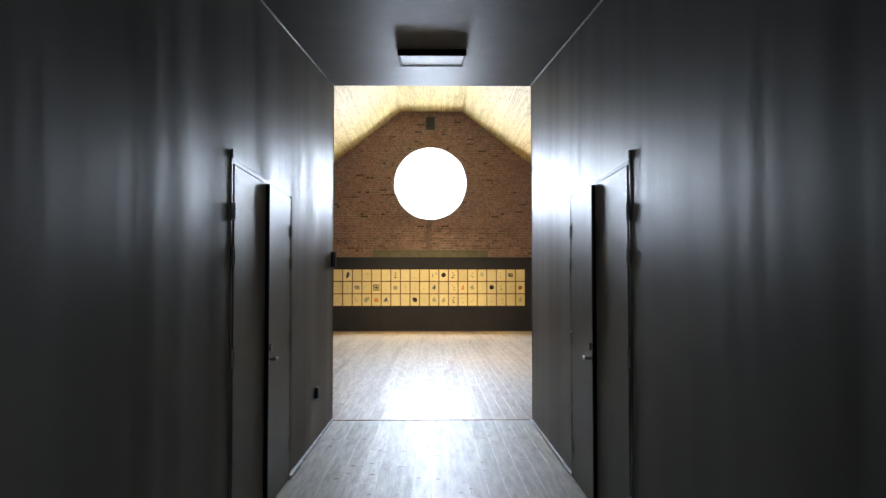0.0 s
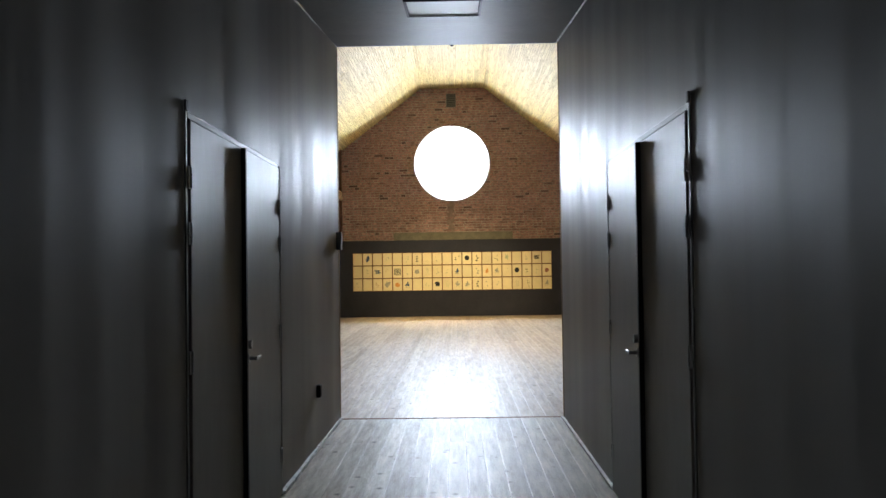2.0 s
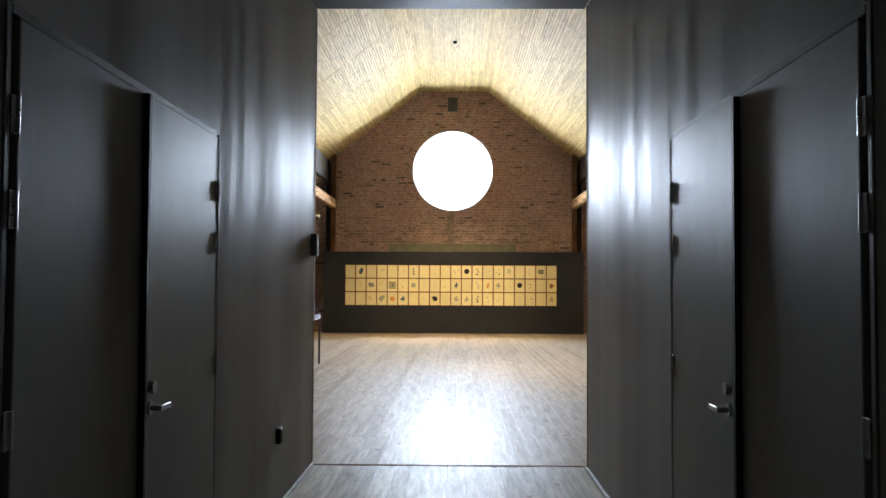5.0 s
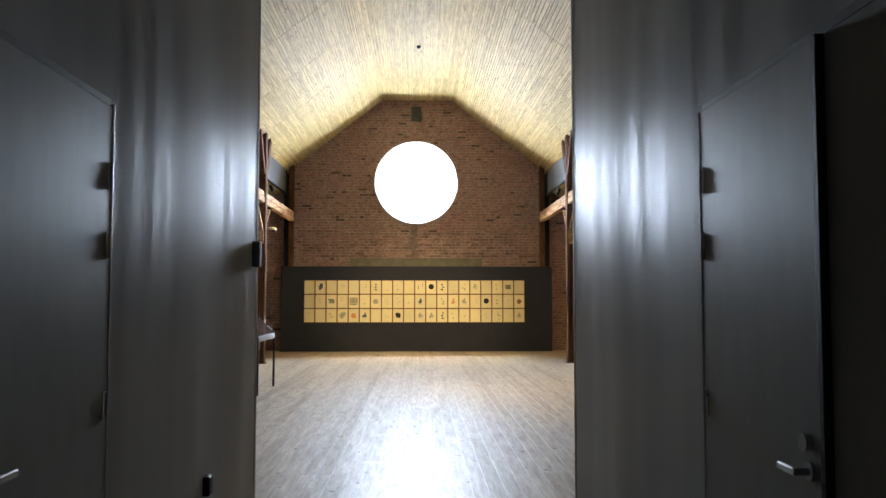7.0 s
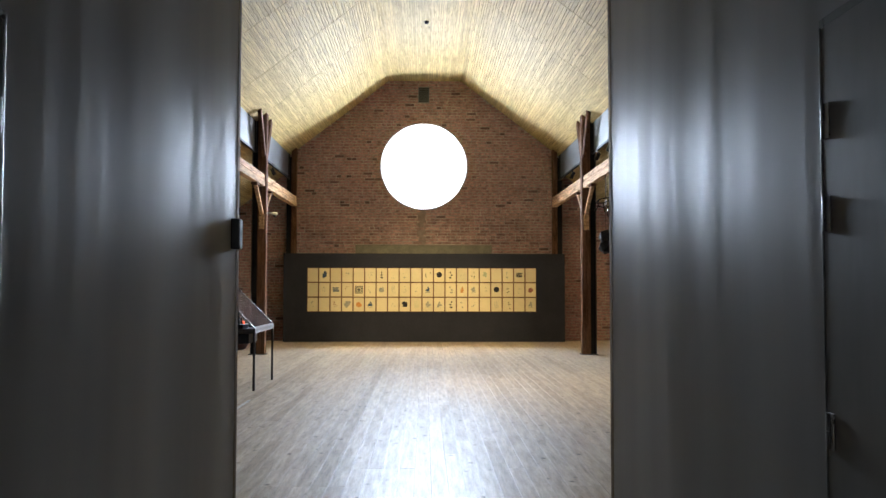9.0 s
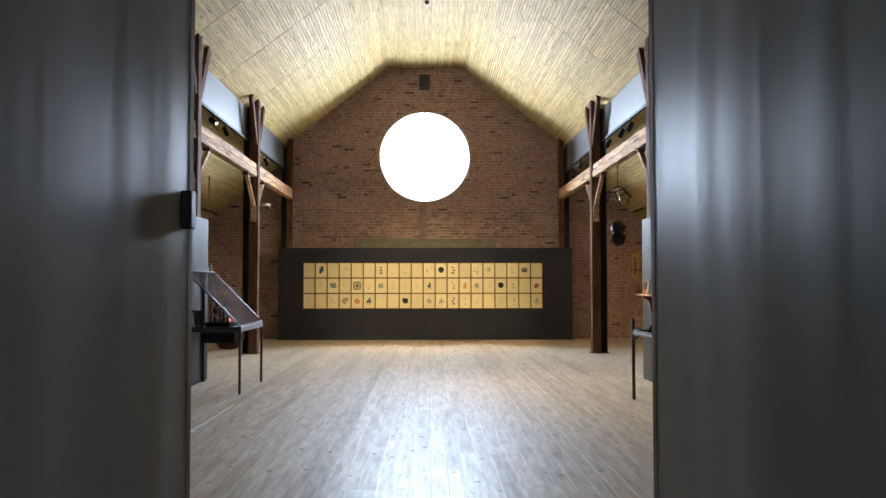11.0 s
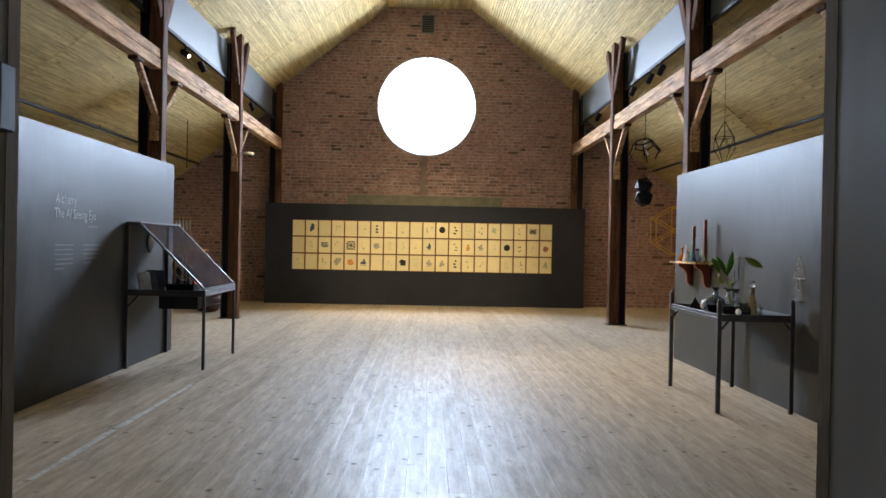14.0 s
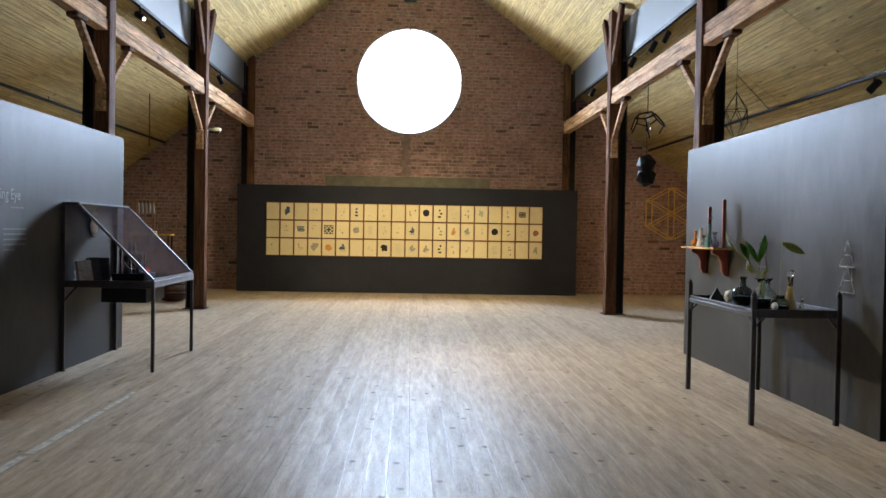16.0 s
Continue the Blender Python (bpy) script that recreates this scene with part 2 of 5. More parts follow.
def box(x0, x1, y0, y1, z0, z1, bevel=0.0, bm=None, m=None, seg=1):
    own = bmesh.new()
    mid = Matrix.Translation(((x0 + x1) / 2, (y0 + y1) / 2, (z0 + z1) / 2))
    bmesh.ops.create_cube(own, size=1.0, matrix=mid @ Matrix.Diagonal((abs(x1 - x0), abs(y1 - y0), abs(z1 - z0), 1)))
    if bevel:
        bmesh.ops.bevel(own, geom=own.edges[:], offset=bevel, segments=seg, affect="EDGES", profile=0.7)
    if m:
        bmesh.ops.transform(own, matrix=m, verts=own.verts[:])
    return join(bm, own)


def join(bm, own):
    if bm is None:
        return own
    tmp = bpy.data.meshes.new("tmp")
    own.to_mesh(tmp)
    own.free()
    bm.from_mesh(tmp)
    bpy.data.meshes.remove(tmp)
    return bm


def rod(a, b, r, bm=None, seg=8, r2=None):
    a, b = Vector(a), Vector(b)
    own = bmesh.new()
    d = b - a
    m = Matrix.Translation((a + b) / 2) @ d.to_track_quat("Z", "Y").to_matrix().to_4x4()
    bmesh.ops.create_cone(own, cap_ends=True, segments=seg, radius1=r, radius2=r if r2 is None else r2, depth=d.length, matrix=m)
    return join(bm, own)


def bar(a, b, w, h, bm=None, up=(0, 0, 1), bevel=0.0):
    """A straight bar from a to b of width w and height h."""
    a, b = Vector(a), Vector(b)
    y = (b - a).normalized()
    up = Vector(up) if abs(y.dot(Vector(up))) < 0.99 else Vector((0, 1, 0))
    x = y.cross(up).normalized()
    z = x.cross(y)
    m = Matrix((x, y, z)).transposed().to_4x4()
    m.translation = (a + b) / 2
    n = (b - a).length / 2
    return box(-w / 2, w / 2, -n, n, -h / 2, h / 2, bevel, bm, m)


def lathe(profile, bm=None, seg=20, m=None, caps=True):
    """A turned shape from (radius, height) pairs."""
    own = bmesh.new()
    rings = []
    for r, z in profile:
        rings.append([own.verts.new((max(r, 1e-4) * math.cos(2 * math.pi * i / seg), max(r, 1e-4) * math.sin(2 * math.pi * i / seg), z)) for i in range(seg)])
    for a, b in zip(rings, rings[1:]):
        for i in range(seg):
            own.faces.new((a[i], a[(i + 1) % seg], b[(i + 1) % seg], b[i]))
    if caps:
        own.faces.new(rings[0][::-1])
        own.faces.new(rings[-1])
    for f in own.faces:
        f.smooth = True
    if m:
        bmesh.ops.transform(own, matrix=m, verts=own.verts[:])
    return join(bm, own)


def prism(outline, y0, y1, bm=None, axis="y", bevel=0.0):
    """An outline of (a, b) pairs extruded along an axis: (x, z) along y, (y, z) along x, (x, y) along z."""
    own = bmesh.new()
    put = {"y": lambda a, b, c: (a, c, b), "x": lambda a, b, c: (c, a, b), "z": lambda a, b, c: (a, b, c)}[axis]
    one = [own.verts.new(put(a, b, y0)) for a, b in outline]
    two = [own.verts.new(put(a, b, y1)) for a, b in outline]
    own.faces.new(one)
    own.faces.new(two[::-1])
    n = len(outline)
    for i in range(n):
        own.faces.new((one[i], two[i], two[(i + 1) % n], one[(i + 1) % n]))
    bmesh.ops.recalc_face_normals(own, faces=own.faces[:])
    if bevel:
        bmesh.ops.bevel(own, geom=own.edges[:], offset=bevel, segments=1, affect="EDGES")
    return join(bm, own)


def raw_mesh(name, verts, faces, mat):
    me = bpy.data.meshes.new(name)
    me.from_pydata(verts, [], faces)
    me.materials.append(mat)
    me.update()
    return me


# ---- corridor ----
BACK_Y = -4.0
DOOR_Y0, DOOR_Z = 4.465, 2.17


def door_end(side):
    return 6.385 if side < 0 else 6.412


def cor_z(y):
    """The corridor's ceiling falls gently away from the hall."""
    return CEIL - 0.095 * (HALL_Y - 0.09 - y)


def corridor_wall(name, x_in, side, end):
    """Wall with an opening for a double door; side is -1 or 1."""
    DOOR_Y1 = door_end(side)
    x_out = x_in + side * 0.16
    a, b = min(x_in, x_out), max(x_in, x_out)
    bm = box(a, b, BACK_Y, DOOR_Y0, 0, CEIL)
    inward = 0.018 if side < 0 else 0.0
    prism([(x_in, DOOR_Y1), (x_in + inward, end - 0.07), (x_out, end - 0.07), (x_out, DOOR_Y1)], 0, CEIL, bm, axis="z")
    box(a, b, DOOR_Y0, DOOR_Y1, DOOR_Z, CEIL, 0, bm)
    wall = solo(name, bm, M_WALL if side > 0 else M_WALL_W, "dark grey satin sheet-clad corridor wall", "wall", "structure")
    part("end_trim", box(a - 0.002, b + inward + 0.002, end - 0.07, end, 0, CEIL, 0.002), M_RAW, wall, "raw wood edge trim")
    tr = solo("trim", bar((x_in - side * 0.007, BACK_Y, cor_z(BACK_Y) - 0.006), (x_in - side * 0.007, end - 0.07, cor_z(end - 0.07) - 0.006), 0.013, 0.011, bevel=0.003), M_CAULK, "pale bead between wall and ceiling", "trim", "structure")
    for y0, y1 in ((DOOR_Y1 + 0.01, end - 0.02), (BACK_Y, DOOR_Y0 - 0.01)):
        bb = bmesh.new()
        n = 24
        for i in range(n):
            ya, yb = y0 + (y1 - y0) * i / n, y0 + (y1 - y0) * (i + 1) / n
            w = (0.032 if side < 0 else 0.022) + 0.008 * noise.noise((i * 0.9, side, 0))
            xa, xb = sorted((x_in, x_in - side * w))
            box(xa, xb, ya, yb, 0, 0.022 + 0.006 * noise.noise((i * 0.7, 3, side)), 0, bb)
        solo("baseboard", bb, M_CAULK, "chipped pale quarter-round strip along the corridor floor", "baseboard", "structure")
    return wall


def hinge(parent, x, side, y, z, length=0.1):
    bm = bmesh.new()
    for k in range(2):
        rod((x - side * 0.0005, y, z + (k / 2 - 0.5) * length + 0.001), (x - side * 0.0005, y, z + ((k + 1) / 2 - 0.5) * length - 0.001), 0.0095, bm, 12)
    box(*sorted((x + side * 0.004, x - side * 0.003)), y - 0.03, y + 0.004, z - length / 2, z + length / 2, 0.001, bm)
    part("hinge", bm, M_HINGE, parent, "grey steel hinge")


def double_door(name, x, side):
    """Closed steel double door: passive leaf nearer the entrance, active leaf lapping over it."""
    def slab(y0, y1, z0, z1, d0, d1, bevel=0.003):
        a, b = sorted((x - side * d0, x - side * d1))
        return box(a, b, y0, y1, z0, z1, bevel)
    d = thing(name, "closed dark grey steel double door with lever handle", "door", kind="structure")
    DOOR_Y1 = door_end(side)
    q = DOOR_Y1 - 6.385
    fr = box(*sorted((x + side * 0.12, x - side * 0.006)), DOOR_Y0 + 0.003, DOOR_Y0 + 0.026, 0, DOOR_Z - 0.003, 0.002)
    box(*sorted((x - side * 0.0005, x - side * 0.012)), DOOR_Y0 + 0.0, DOOR_Y0 + 0.026, DOOR_Z - 0.002, DOOR_Z + 0.045, 0.002, fr)
    box(*sorted((x + side * 0.12, x - side * 0.006)), DOOR_Y1 - 0.03, DOOR_Y1 - 0.003, 0, DOOR_Z - 0.003, 0.002, fr)
    box(*sorted((x + side * 0.12, x - side * 0.006)), DOOR_Y0 + 0.03, DOOR_Y1 - 0.03, DOOR_Z - 0.03, DOOR_Z - 0.003, 0.002, fr)
    part("door_frame", fr, M_DOORFRAME, d)
    l1 = part("door_leaf", slab(4.53, 5.418 + q, 0.012, 2.135, -0.03, 0.008), M_DOOR, d)
    l2 = part("door_leaf", slab(5.424 + q, 6.35 + q, 0.012, 2.135, -0.03, 0.018), M_DOOR, d)
    part("lap_strip", slab(5.398 + q, 5.424 + q, 0.012, 2.135, 0.0085, 0.034, 0.002), M_BLACK, d, "black rubber-edged lap strip")
    for z in (1.88, 1.635, 1.07, 0.27):
        hinge(l1, x - side * 0.008, side, 4.52, z)
        hinge(l2, x - side * 0.018, side, 6.335 + q, z, 0.095)
    xf = x - side * 0.018
    # pale strips put the edges' highlight into the colour
    part("edge_strip", slab(6.351 + q, 6.357 + q, 0.012, 2.135, -0.004, 0.02, 0.002), M_EDGE, l2, "pale strip for the highlight on the leaf edge")
    part("edge_strip", slab(5.4245 + q, 5.432 + q, 0.012, 2.135, 0.0185, 0.0225, 0.001), M_EDGE, l2, "pale strip for the highlight on the leaf edge")
    # west side only: a satin rod added to draw the jamb's highlight line
    if side < 0:
        part("jamb_edge", rod((x - side * 0.008, 6.37, 0.003), (x - side * 0.008, 6.37, 2.15), 0.009, seg=12), M_SATIN, d, "rounded steel rod added for the jamb's highlight")
    part("rebate", slab(4.492, 4.5285, 0.003, 2.14, -0.05, -0.012, 0.001), M_BLACK, d, "black rebate of the door frame")
    # black strip paints the dark of the open gap over the leaves
    part("top_gap_seal", slab(4.532, 6.345 + q, 2.1355, 2.1395, -0.028, 0.006, 0.0), M_BLACK, d, "black strip for the shade in the gap above")
    hy = 5.487 if side < 0 else 5.54
    part("lock_cylinder", rod((xf, hy, 1.062), (xf - side * 0.022, hy, 1.062), 0.024, seg=18), M_SATIN, l2, "round steel lock cylinder")
    hd = rod((xf, hy, 0.985), (xf - side * 0.008, hy, 0.985), 0.026, seg=18)
    rod((xf, hy, 0.985), (xf - side * 0.05, hy, 0.985), 0.0105, hd, 12)
    bar((xf - side * 0.045, hy - 0.01, 0.985), (xf - side * 0.045, hy + 0.1, 0.985), 0.012, 0.02, hd, bevel=0.003)
    part("lever_handle", hd, M_SATIN, l2, "satin steel lever handle")
    return d


corridor_wall("wall_corridor_west", LX, -1, HALL_Y)
corridor_wall("wall_corridor_east", RX, 1, HALL_Y - 0.09)
double_door("door_1", LX, -1)
double_door("door_2", RX, 1)
solo("wall_corridor_back", box(LX - 0.16, RX + 0.16, BACK_Y - 0.15, BACK_Y - 0.002, 0, CEIL), M_PLASTER, "plain pale end wall of the corridor", "wall", "structure")
for x, s in ((LX, -1), (RX, 1)):
    solo("wall_behind_door", box(*sorted((x + s * 0.17, x + s * 0.25)), DOOR_Y0 - 0.1, 6.52, 0, DOOR_Z + 0.1), M_BLACK, "dark wall behind the closed door", "wall", "structure")
solo("ceiling_corridor", prism([(BACK_Y, cor_z(BACK_Y)), (HALL_Y - 0.003, cor_z(HALL_Y)), (HALL_Y - 0.003, CEIL + 0.14), (BACK_Y, CEIL + 0.14)], LX + 0.0005, RX - 0.0005, axis="x"), M_CORCEIL, "dark grey corridor ceiling", "ceiling", "structure")

# flat square ceiling lamp, switched off
cl = thing("ceiling_light", "square dark-framed ceiling light, switched off", "ceiling light", (CX, 7.2, cor_z(7.2)))
cl.matrix_world = pose(CX, 7.2, cor_z(7.2) - 0.001, math.degrees(math.atan(0.095)), 0, 0)
b = box(-0.29, 0.29, -0.29, -0.268, -0.055, 0, 0.003)
box(-0.29, 0.29, 0.268, 0.29, -0.055, 0, 0.003, b), box(-0.29, -0.268, -0.268, 0.268, -0.055, 0, 0.003, b), box(0.268, 0.29, -0.268, 0.268, -0.055, 0, 0.003, b)
part("frame", b, M_BLACK, cl)
part("diffuser", box(-0.267, 0.267, -0.267, 0.267, -0.05, -0.02, 0.003), surface("diffuser_acrylic", (0.4, 0.4, 0.385), 0.45, vary=0.05, bump=0, specular=0.04), cl, "pale acrylic diffuser")
part("clip", box(-0.012, 0.012, -0.298, -0.287, -0.058, -0.04, 0.002), M_STEEL, cl)

# wall socket and sensor
so = thing("wall_socket", "black double surface-mounted power socket on the corridor wall", "socket", (LX, 7.80, 0.47))
part("housing", box(0, 0.045, -0.04, 0.04, -0.05, 0.05, 0.006), M_BLACK, so)
for z in (-0.022, 0.022):
    part("outlet", rod((0.044, 0, z), (0.047, 0, z), 0.017, seg=16), M_STEEL, so)
se = thing("card_reader", "black box-shaped card reader on the corridor wall", "card reader", (LX + 0.016, 8.985, 1.74))
part("housing", box(0, 0.05, -0.035, 0.045, -0.085, 0.085, 0.004), M_BLACK, se)
# lighter grey sheet on the near side only: its lit tone as colour
part("face_plate", box(0.006, 0.046, -0.038, -0.035, -0.08, 0.08, 0.001), M_FASCIA, se, "grey plate giving the near face its lit tone")

# ---- hall shell ----
AX = 7.4
NZ = 7.03


def nave_z(d):
    return NZ if d < 0.983 else NZ - 0.768 * (d - 0.983)


def aisle_z(d):
    return 3.67 - 0.745 * (d - 4.845)


fascia_d = 3.63
# brick gable with a round opening
out = [(CX - AX, 0), (CX + AX, 0), (CX + AX, aisle_z(AX) + 0.1), (CX + fascia_d, nave_z(fascia_d) + 0.1), (CX + 0.983, NZ + 0.1), (CX - 0.983, NZ + 0.1), (CX - fascia_d, nave_z(fascia_d) + 0.1), (CX - AX, aisle_z(AX) + 0.1)]
bm = bmesh.new()
vo = [bm.verts.new((x, WALL_Y, z)) for x, z in out]
vi = [bm.verts.new((CIRC[0] + CIRC[2] * math.cos(a), WALL_Y, CIRC[1] + CIRC[2] * math.sin(a))) for a in [2 * math.pi * i / 96 for i in range(96)]]
ed = [bm.edges.new((p[i], p[(i + 1) % len(p)])) for p in (vo, vi) for i in range(len(p))]
bmesh.ops.triangle_fill(bm, use_beauty=True, edges=ed)
ext = bmesh.ops.extrude_face_region(bm, geom=bm.faces[:])
bmesh.ops.translate(bm, vec=(0, 0.80, 0), verts=[v for v in ext["geom"] if isinstance(v, bmesh.types.BMVert)])
gable = solo("wall_north", bm, M_MORTAR, "old red-brown brick gable wall with round window", "wall", "structure")

# round window: ring frame, cross bars and glass
wi = thing("window_1", "large round window with slim frame, blown out by daylight", "window", kind="structure")
ring = bmesh.new()
for i in range(96):
    a0, a1 = 2 * math.pi * i / 96, 2 * math.pi * (i + 1) / 96
    q = [(r * math.cos(a), r * math.sin(a)) for a, r in ((a0, CIRC[2] - 0.016), (a1, CIRC[2] - 0.016), (a1, CIRC[2] - 0.001), (a0, CIRC[2] - 0.001))]
    prism([(CIRC[0] + u, CIRC[1] + v) for u, v in q], WALL_Y + 0.75, WALL_Y + 0.79, ring)
# pale trim colour lets the frame vanish as in the window's halo
part("window_frame", ring, M_CAULK, wi)
for a in (0, 90, 180, 270):
    c, sn = math.cos(radians(a)), math.sin(radians(a))
    part("bracket", bar((CIRC[0] + c * (CIRC[2] - 0.04), WALL_Y + 0.03, CIRC[1] + sn * (CIRC[2] - 0.04)), (CIRC[0] + c * CIRC[2], WALL_Y + 0.03, CIRC[1] + sn * CIRC[2]), 0.03, 0.03, up=(0, 1, 0)), M_STEEL, wi)
pane = part("pane", lathe([(CIRC[2] - 0.016, -0.003), (CIRC[2] - 0.016, 0.003)], seg=96, m=pose(CIRC[0], WALL_Y + 0.77, CIRC[1], 90)), M_GLASS, wi)
pane.visible_shadow = False
lining = bmesh.new()
for i in range(96):
    a0, a1 = 2 * math.pi * i / 96, 2 * math.pi * (i + 1) / 96
    q = [(r * math.cos(a), r * math.sin(a)) for a, r in ((a0, CIRC[2] - 0.006), (a1, CIRC[2] - 0.006), (a1, CIRC[2] + 0.02), (a0, CIRC[2] + 0.02))]
    prism([(CIRC[0] + u, CIRC[1] + v) for u, v in q], WALL_Y + 0.004, WALL_Y + 0.745, lining)
part("lining", lining, surface("pale_reveal", (0.32, 0.31, 0.3), 0.85, vary=0.05, bump=0.05), wi, "pale plastered round reveal")
glow, _, gb = nodes_of("bright_sky")
gb.inputs["Base Color"].default_value = (0, 0, 0, 1)
gb.inputs["Emission Color"].default_value, gb.inputs["Emission Strength"].default_value = (0.86, 0.93, 1.0, 1), BACKDROP
solo("backdrop", rod((CIRC[0], WALL_Y + 2.4, CIRC[1]), (CIRC[0], WALL_Y + 2.45, CIRC[1]), 3.5, seg=64), glow, "bright white overcast sky outside the round window", "sky", "structure")

# side and front walls
for s, n in ((-1, "wall_west"), (1, "wall_east")):
    solo(n, box(*sorted((CX + s * AX, CX + s * (AX + 0.3))), HALL_Y - 0.3, WALL_Y + 0.45, 0, aisle_z(AX) + 0.3), M_PLASTER, "low plain side wall of the hall", "wall", "structure")
for s, n in ((-1, "wall_south_west"), (1, "wall_south_east")):
    e = (LX - 0.165) if s < 0 else (RX + 0.165)
    o2 = [(e, 0), (CX + s * AX, 0), (CX + s * AX, aisle_z(AX) + 0.1), (CX + s * fascia_d, nave_z(fascia_d) + 0.1), (e, nave_z(abs(e - CX)) + 0.1)]
    solo(n, prism(o2, HALL_Y - 0.3, HALL_Y - 0.08), M_PLASTER, "plain front wall of the hall beside the corridor", "wall", "structure")
solo("wall_south_top", prism([(LX - 0.165, CEIL + 0.145), (RX + 0.165, CEIL + 0.145), (RX + 0.165, nave_z(RX + 0.165 - CX) + 0.1), (CX + 0.983, NZ + 0.1), (CX - 0.983, NZ + 0.1), (LX - 0.165, nave_z(CX - LX + 0.165) + 0.1)], HALL_Y - 0.3, HALL_Y - 0.08), M_PLASTER, "plain wall above the corridor mouth", "wall", "structure")


# ceiling of pine boards: backing and boards in one mesh per ceiling
def boarded(name, p0, p1, label, width=0.058, y0=HALL_Y - 0.08, y1=WALL_Y, first=1.9, step=2.25, gap=0.007):
    """Boards along y between the cross-section points p0 and p1 (x, z); the underside faces down."""
    verts, faces = [], []
    a, b = Vector((p0[0], 0, p0[1])), Vector((p1[0], 0, p1[1]))
    u = (b - a)
    n = max(1, round(u.length / width))
    u_n = u.normalized()
    down = Vector((u_n.z, 0, -u_n.x))
    if down.z > 0:
        down = -down
    cuts = [y0]
    y = y0 + first
    while y < y1 - 0.2:
        cuts.append(y)
        y += step
    cuts.append(y1)
    rng = random.Random(sum(map(ord, name)))
    def add(q):
        k = len(verts)
        verts.extend(q)
        m = len(q) // 2
        for i in range(m):
            faces.append((k + i, k + (i + 1) % m, k + m + (i + 1) % m, k + m + i))
        faces.append(tuple(k + i for i in range(m))[::-1])
        faces.append(tuple(k + m + i for i in range(m)))
    edges = [0.0]
    for i in range(n):
        edges.append(edges[-1] + rng.uniform(0.7, 1.3))
    edges = [e * u.length / edges[-1] for e in edges]
    for i in range(n):
        slit = rng.uniform(0.0008, 0.0028)
        for ya, yb in zip(cuts, cuts[1:]):
            s0, s1 = edges[i] + slit, edges[i + 1] - slit
            h = 0.014 + rng.uniform(-0.002, 0.002)
            sec = [a + u_n * s + down * d for s, d in ((s0, 0), (s0, h - 0.003), (s0 + 0.003, h), (s1 - 0.003, h), (s1, h - 0.003), (s1, 0))]
            add([tuple(v + Vector((0, yy, 0))) for yy in (ya + gap, yb - gap) for v in sec])
    me = raw_mesh(name, verts, faces, M_PINE)
    k = len(me.polygons)
    back = bmesh.new()
    back.from_mesh(me)
    slab = [a, b, b - down * 0.12, a - down * 0.12]
    v1 = [back.verts.new(v + Vector((0, y0, 0))) for v in slab]
    v2 = [back.verts.new(v + Vector((0, y1 + 0.4, 0))) for v in slab]
    for i in range(4):
        f = back.faces.new((v1[i], v1[(i + 1) % 4], v2[(i + 1) % 4], v2[i]))
        f.material_index = 1
    for f in (back.faces.new(v1[::-1]), back.faces.new(v2)):
        f.material_index = 1
    bmesh.ops.recalc_face_normals(back, faces=back.faces[:])
    back.to_mesh(me)
    back.free()
    me.materials.append(M_BACKING)
    return tagged(new(name, me), label, "ceiling", "", "structure")


boarded("ceiling_nave_flat", (CX - 1.03, NZ), (CX + 1.03, NZ), "flat pine-board strip along the ridge of the hall", step=4.5, gap=0.001)
for s, w in ((-1, "west"), (1, "east")):
    boarded("ceiling_nave_" + w, (CX + s * 0.985, NZ), (CX + s * (fascia_d + 0.05), nave_z(fascia_d + 0.05)), "sloping pale pine-board ceiling of the nave")
    boarded("ceiling_aisle_" + w, (CX + s * (fascia_d + 0.06), aisle_z(fascia_d + 0.06)), (CX + s * AX, aisle_z(AX)), "sloping pine-board ceiling of the aisle")
    # step between the two slopes, above the steel fascia
    solo("wall_clerestory_" + w, box(*sorted((CX + s * (fascia_d + 0.06), CX + s * (fascia_d + 0.1))), HALL_Y - 0.08, WALL_Y, aisle_z(fascia_d) - 0.02, nave_z(fascia_d) + 0.1), M_BACKING, "boarded step between nave and aisle roof", "wall", "structure")

# ---- timber frame ----
POST_Y = (13.44, 17.8, 22.3)


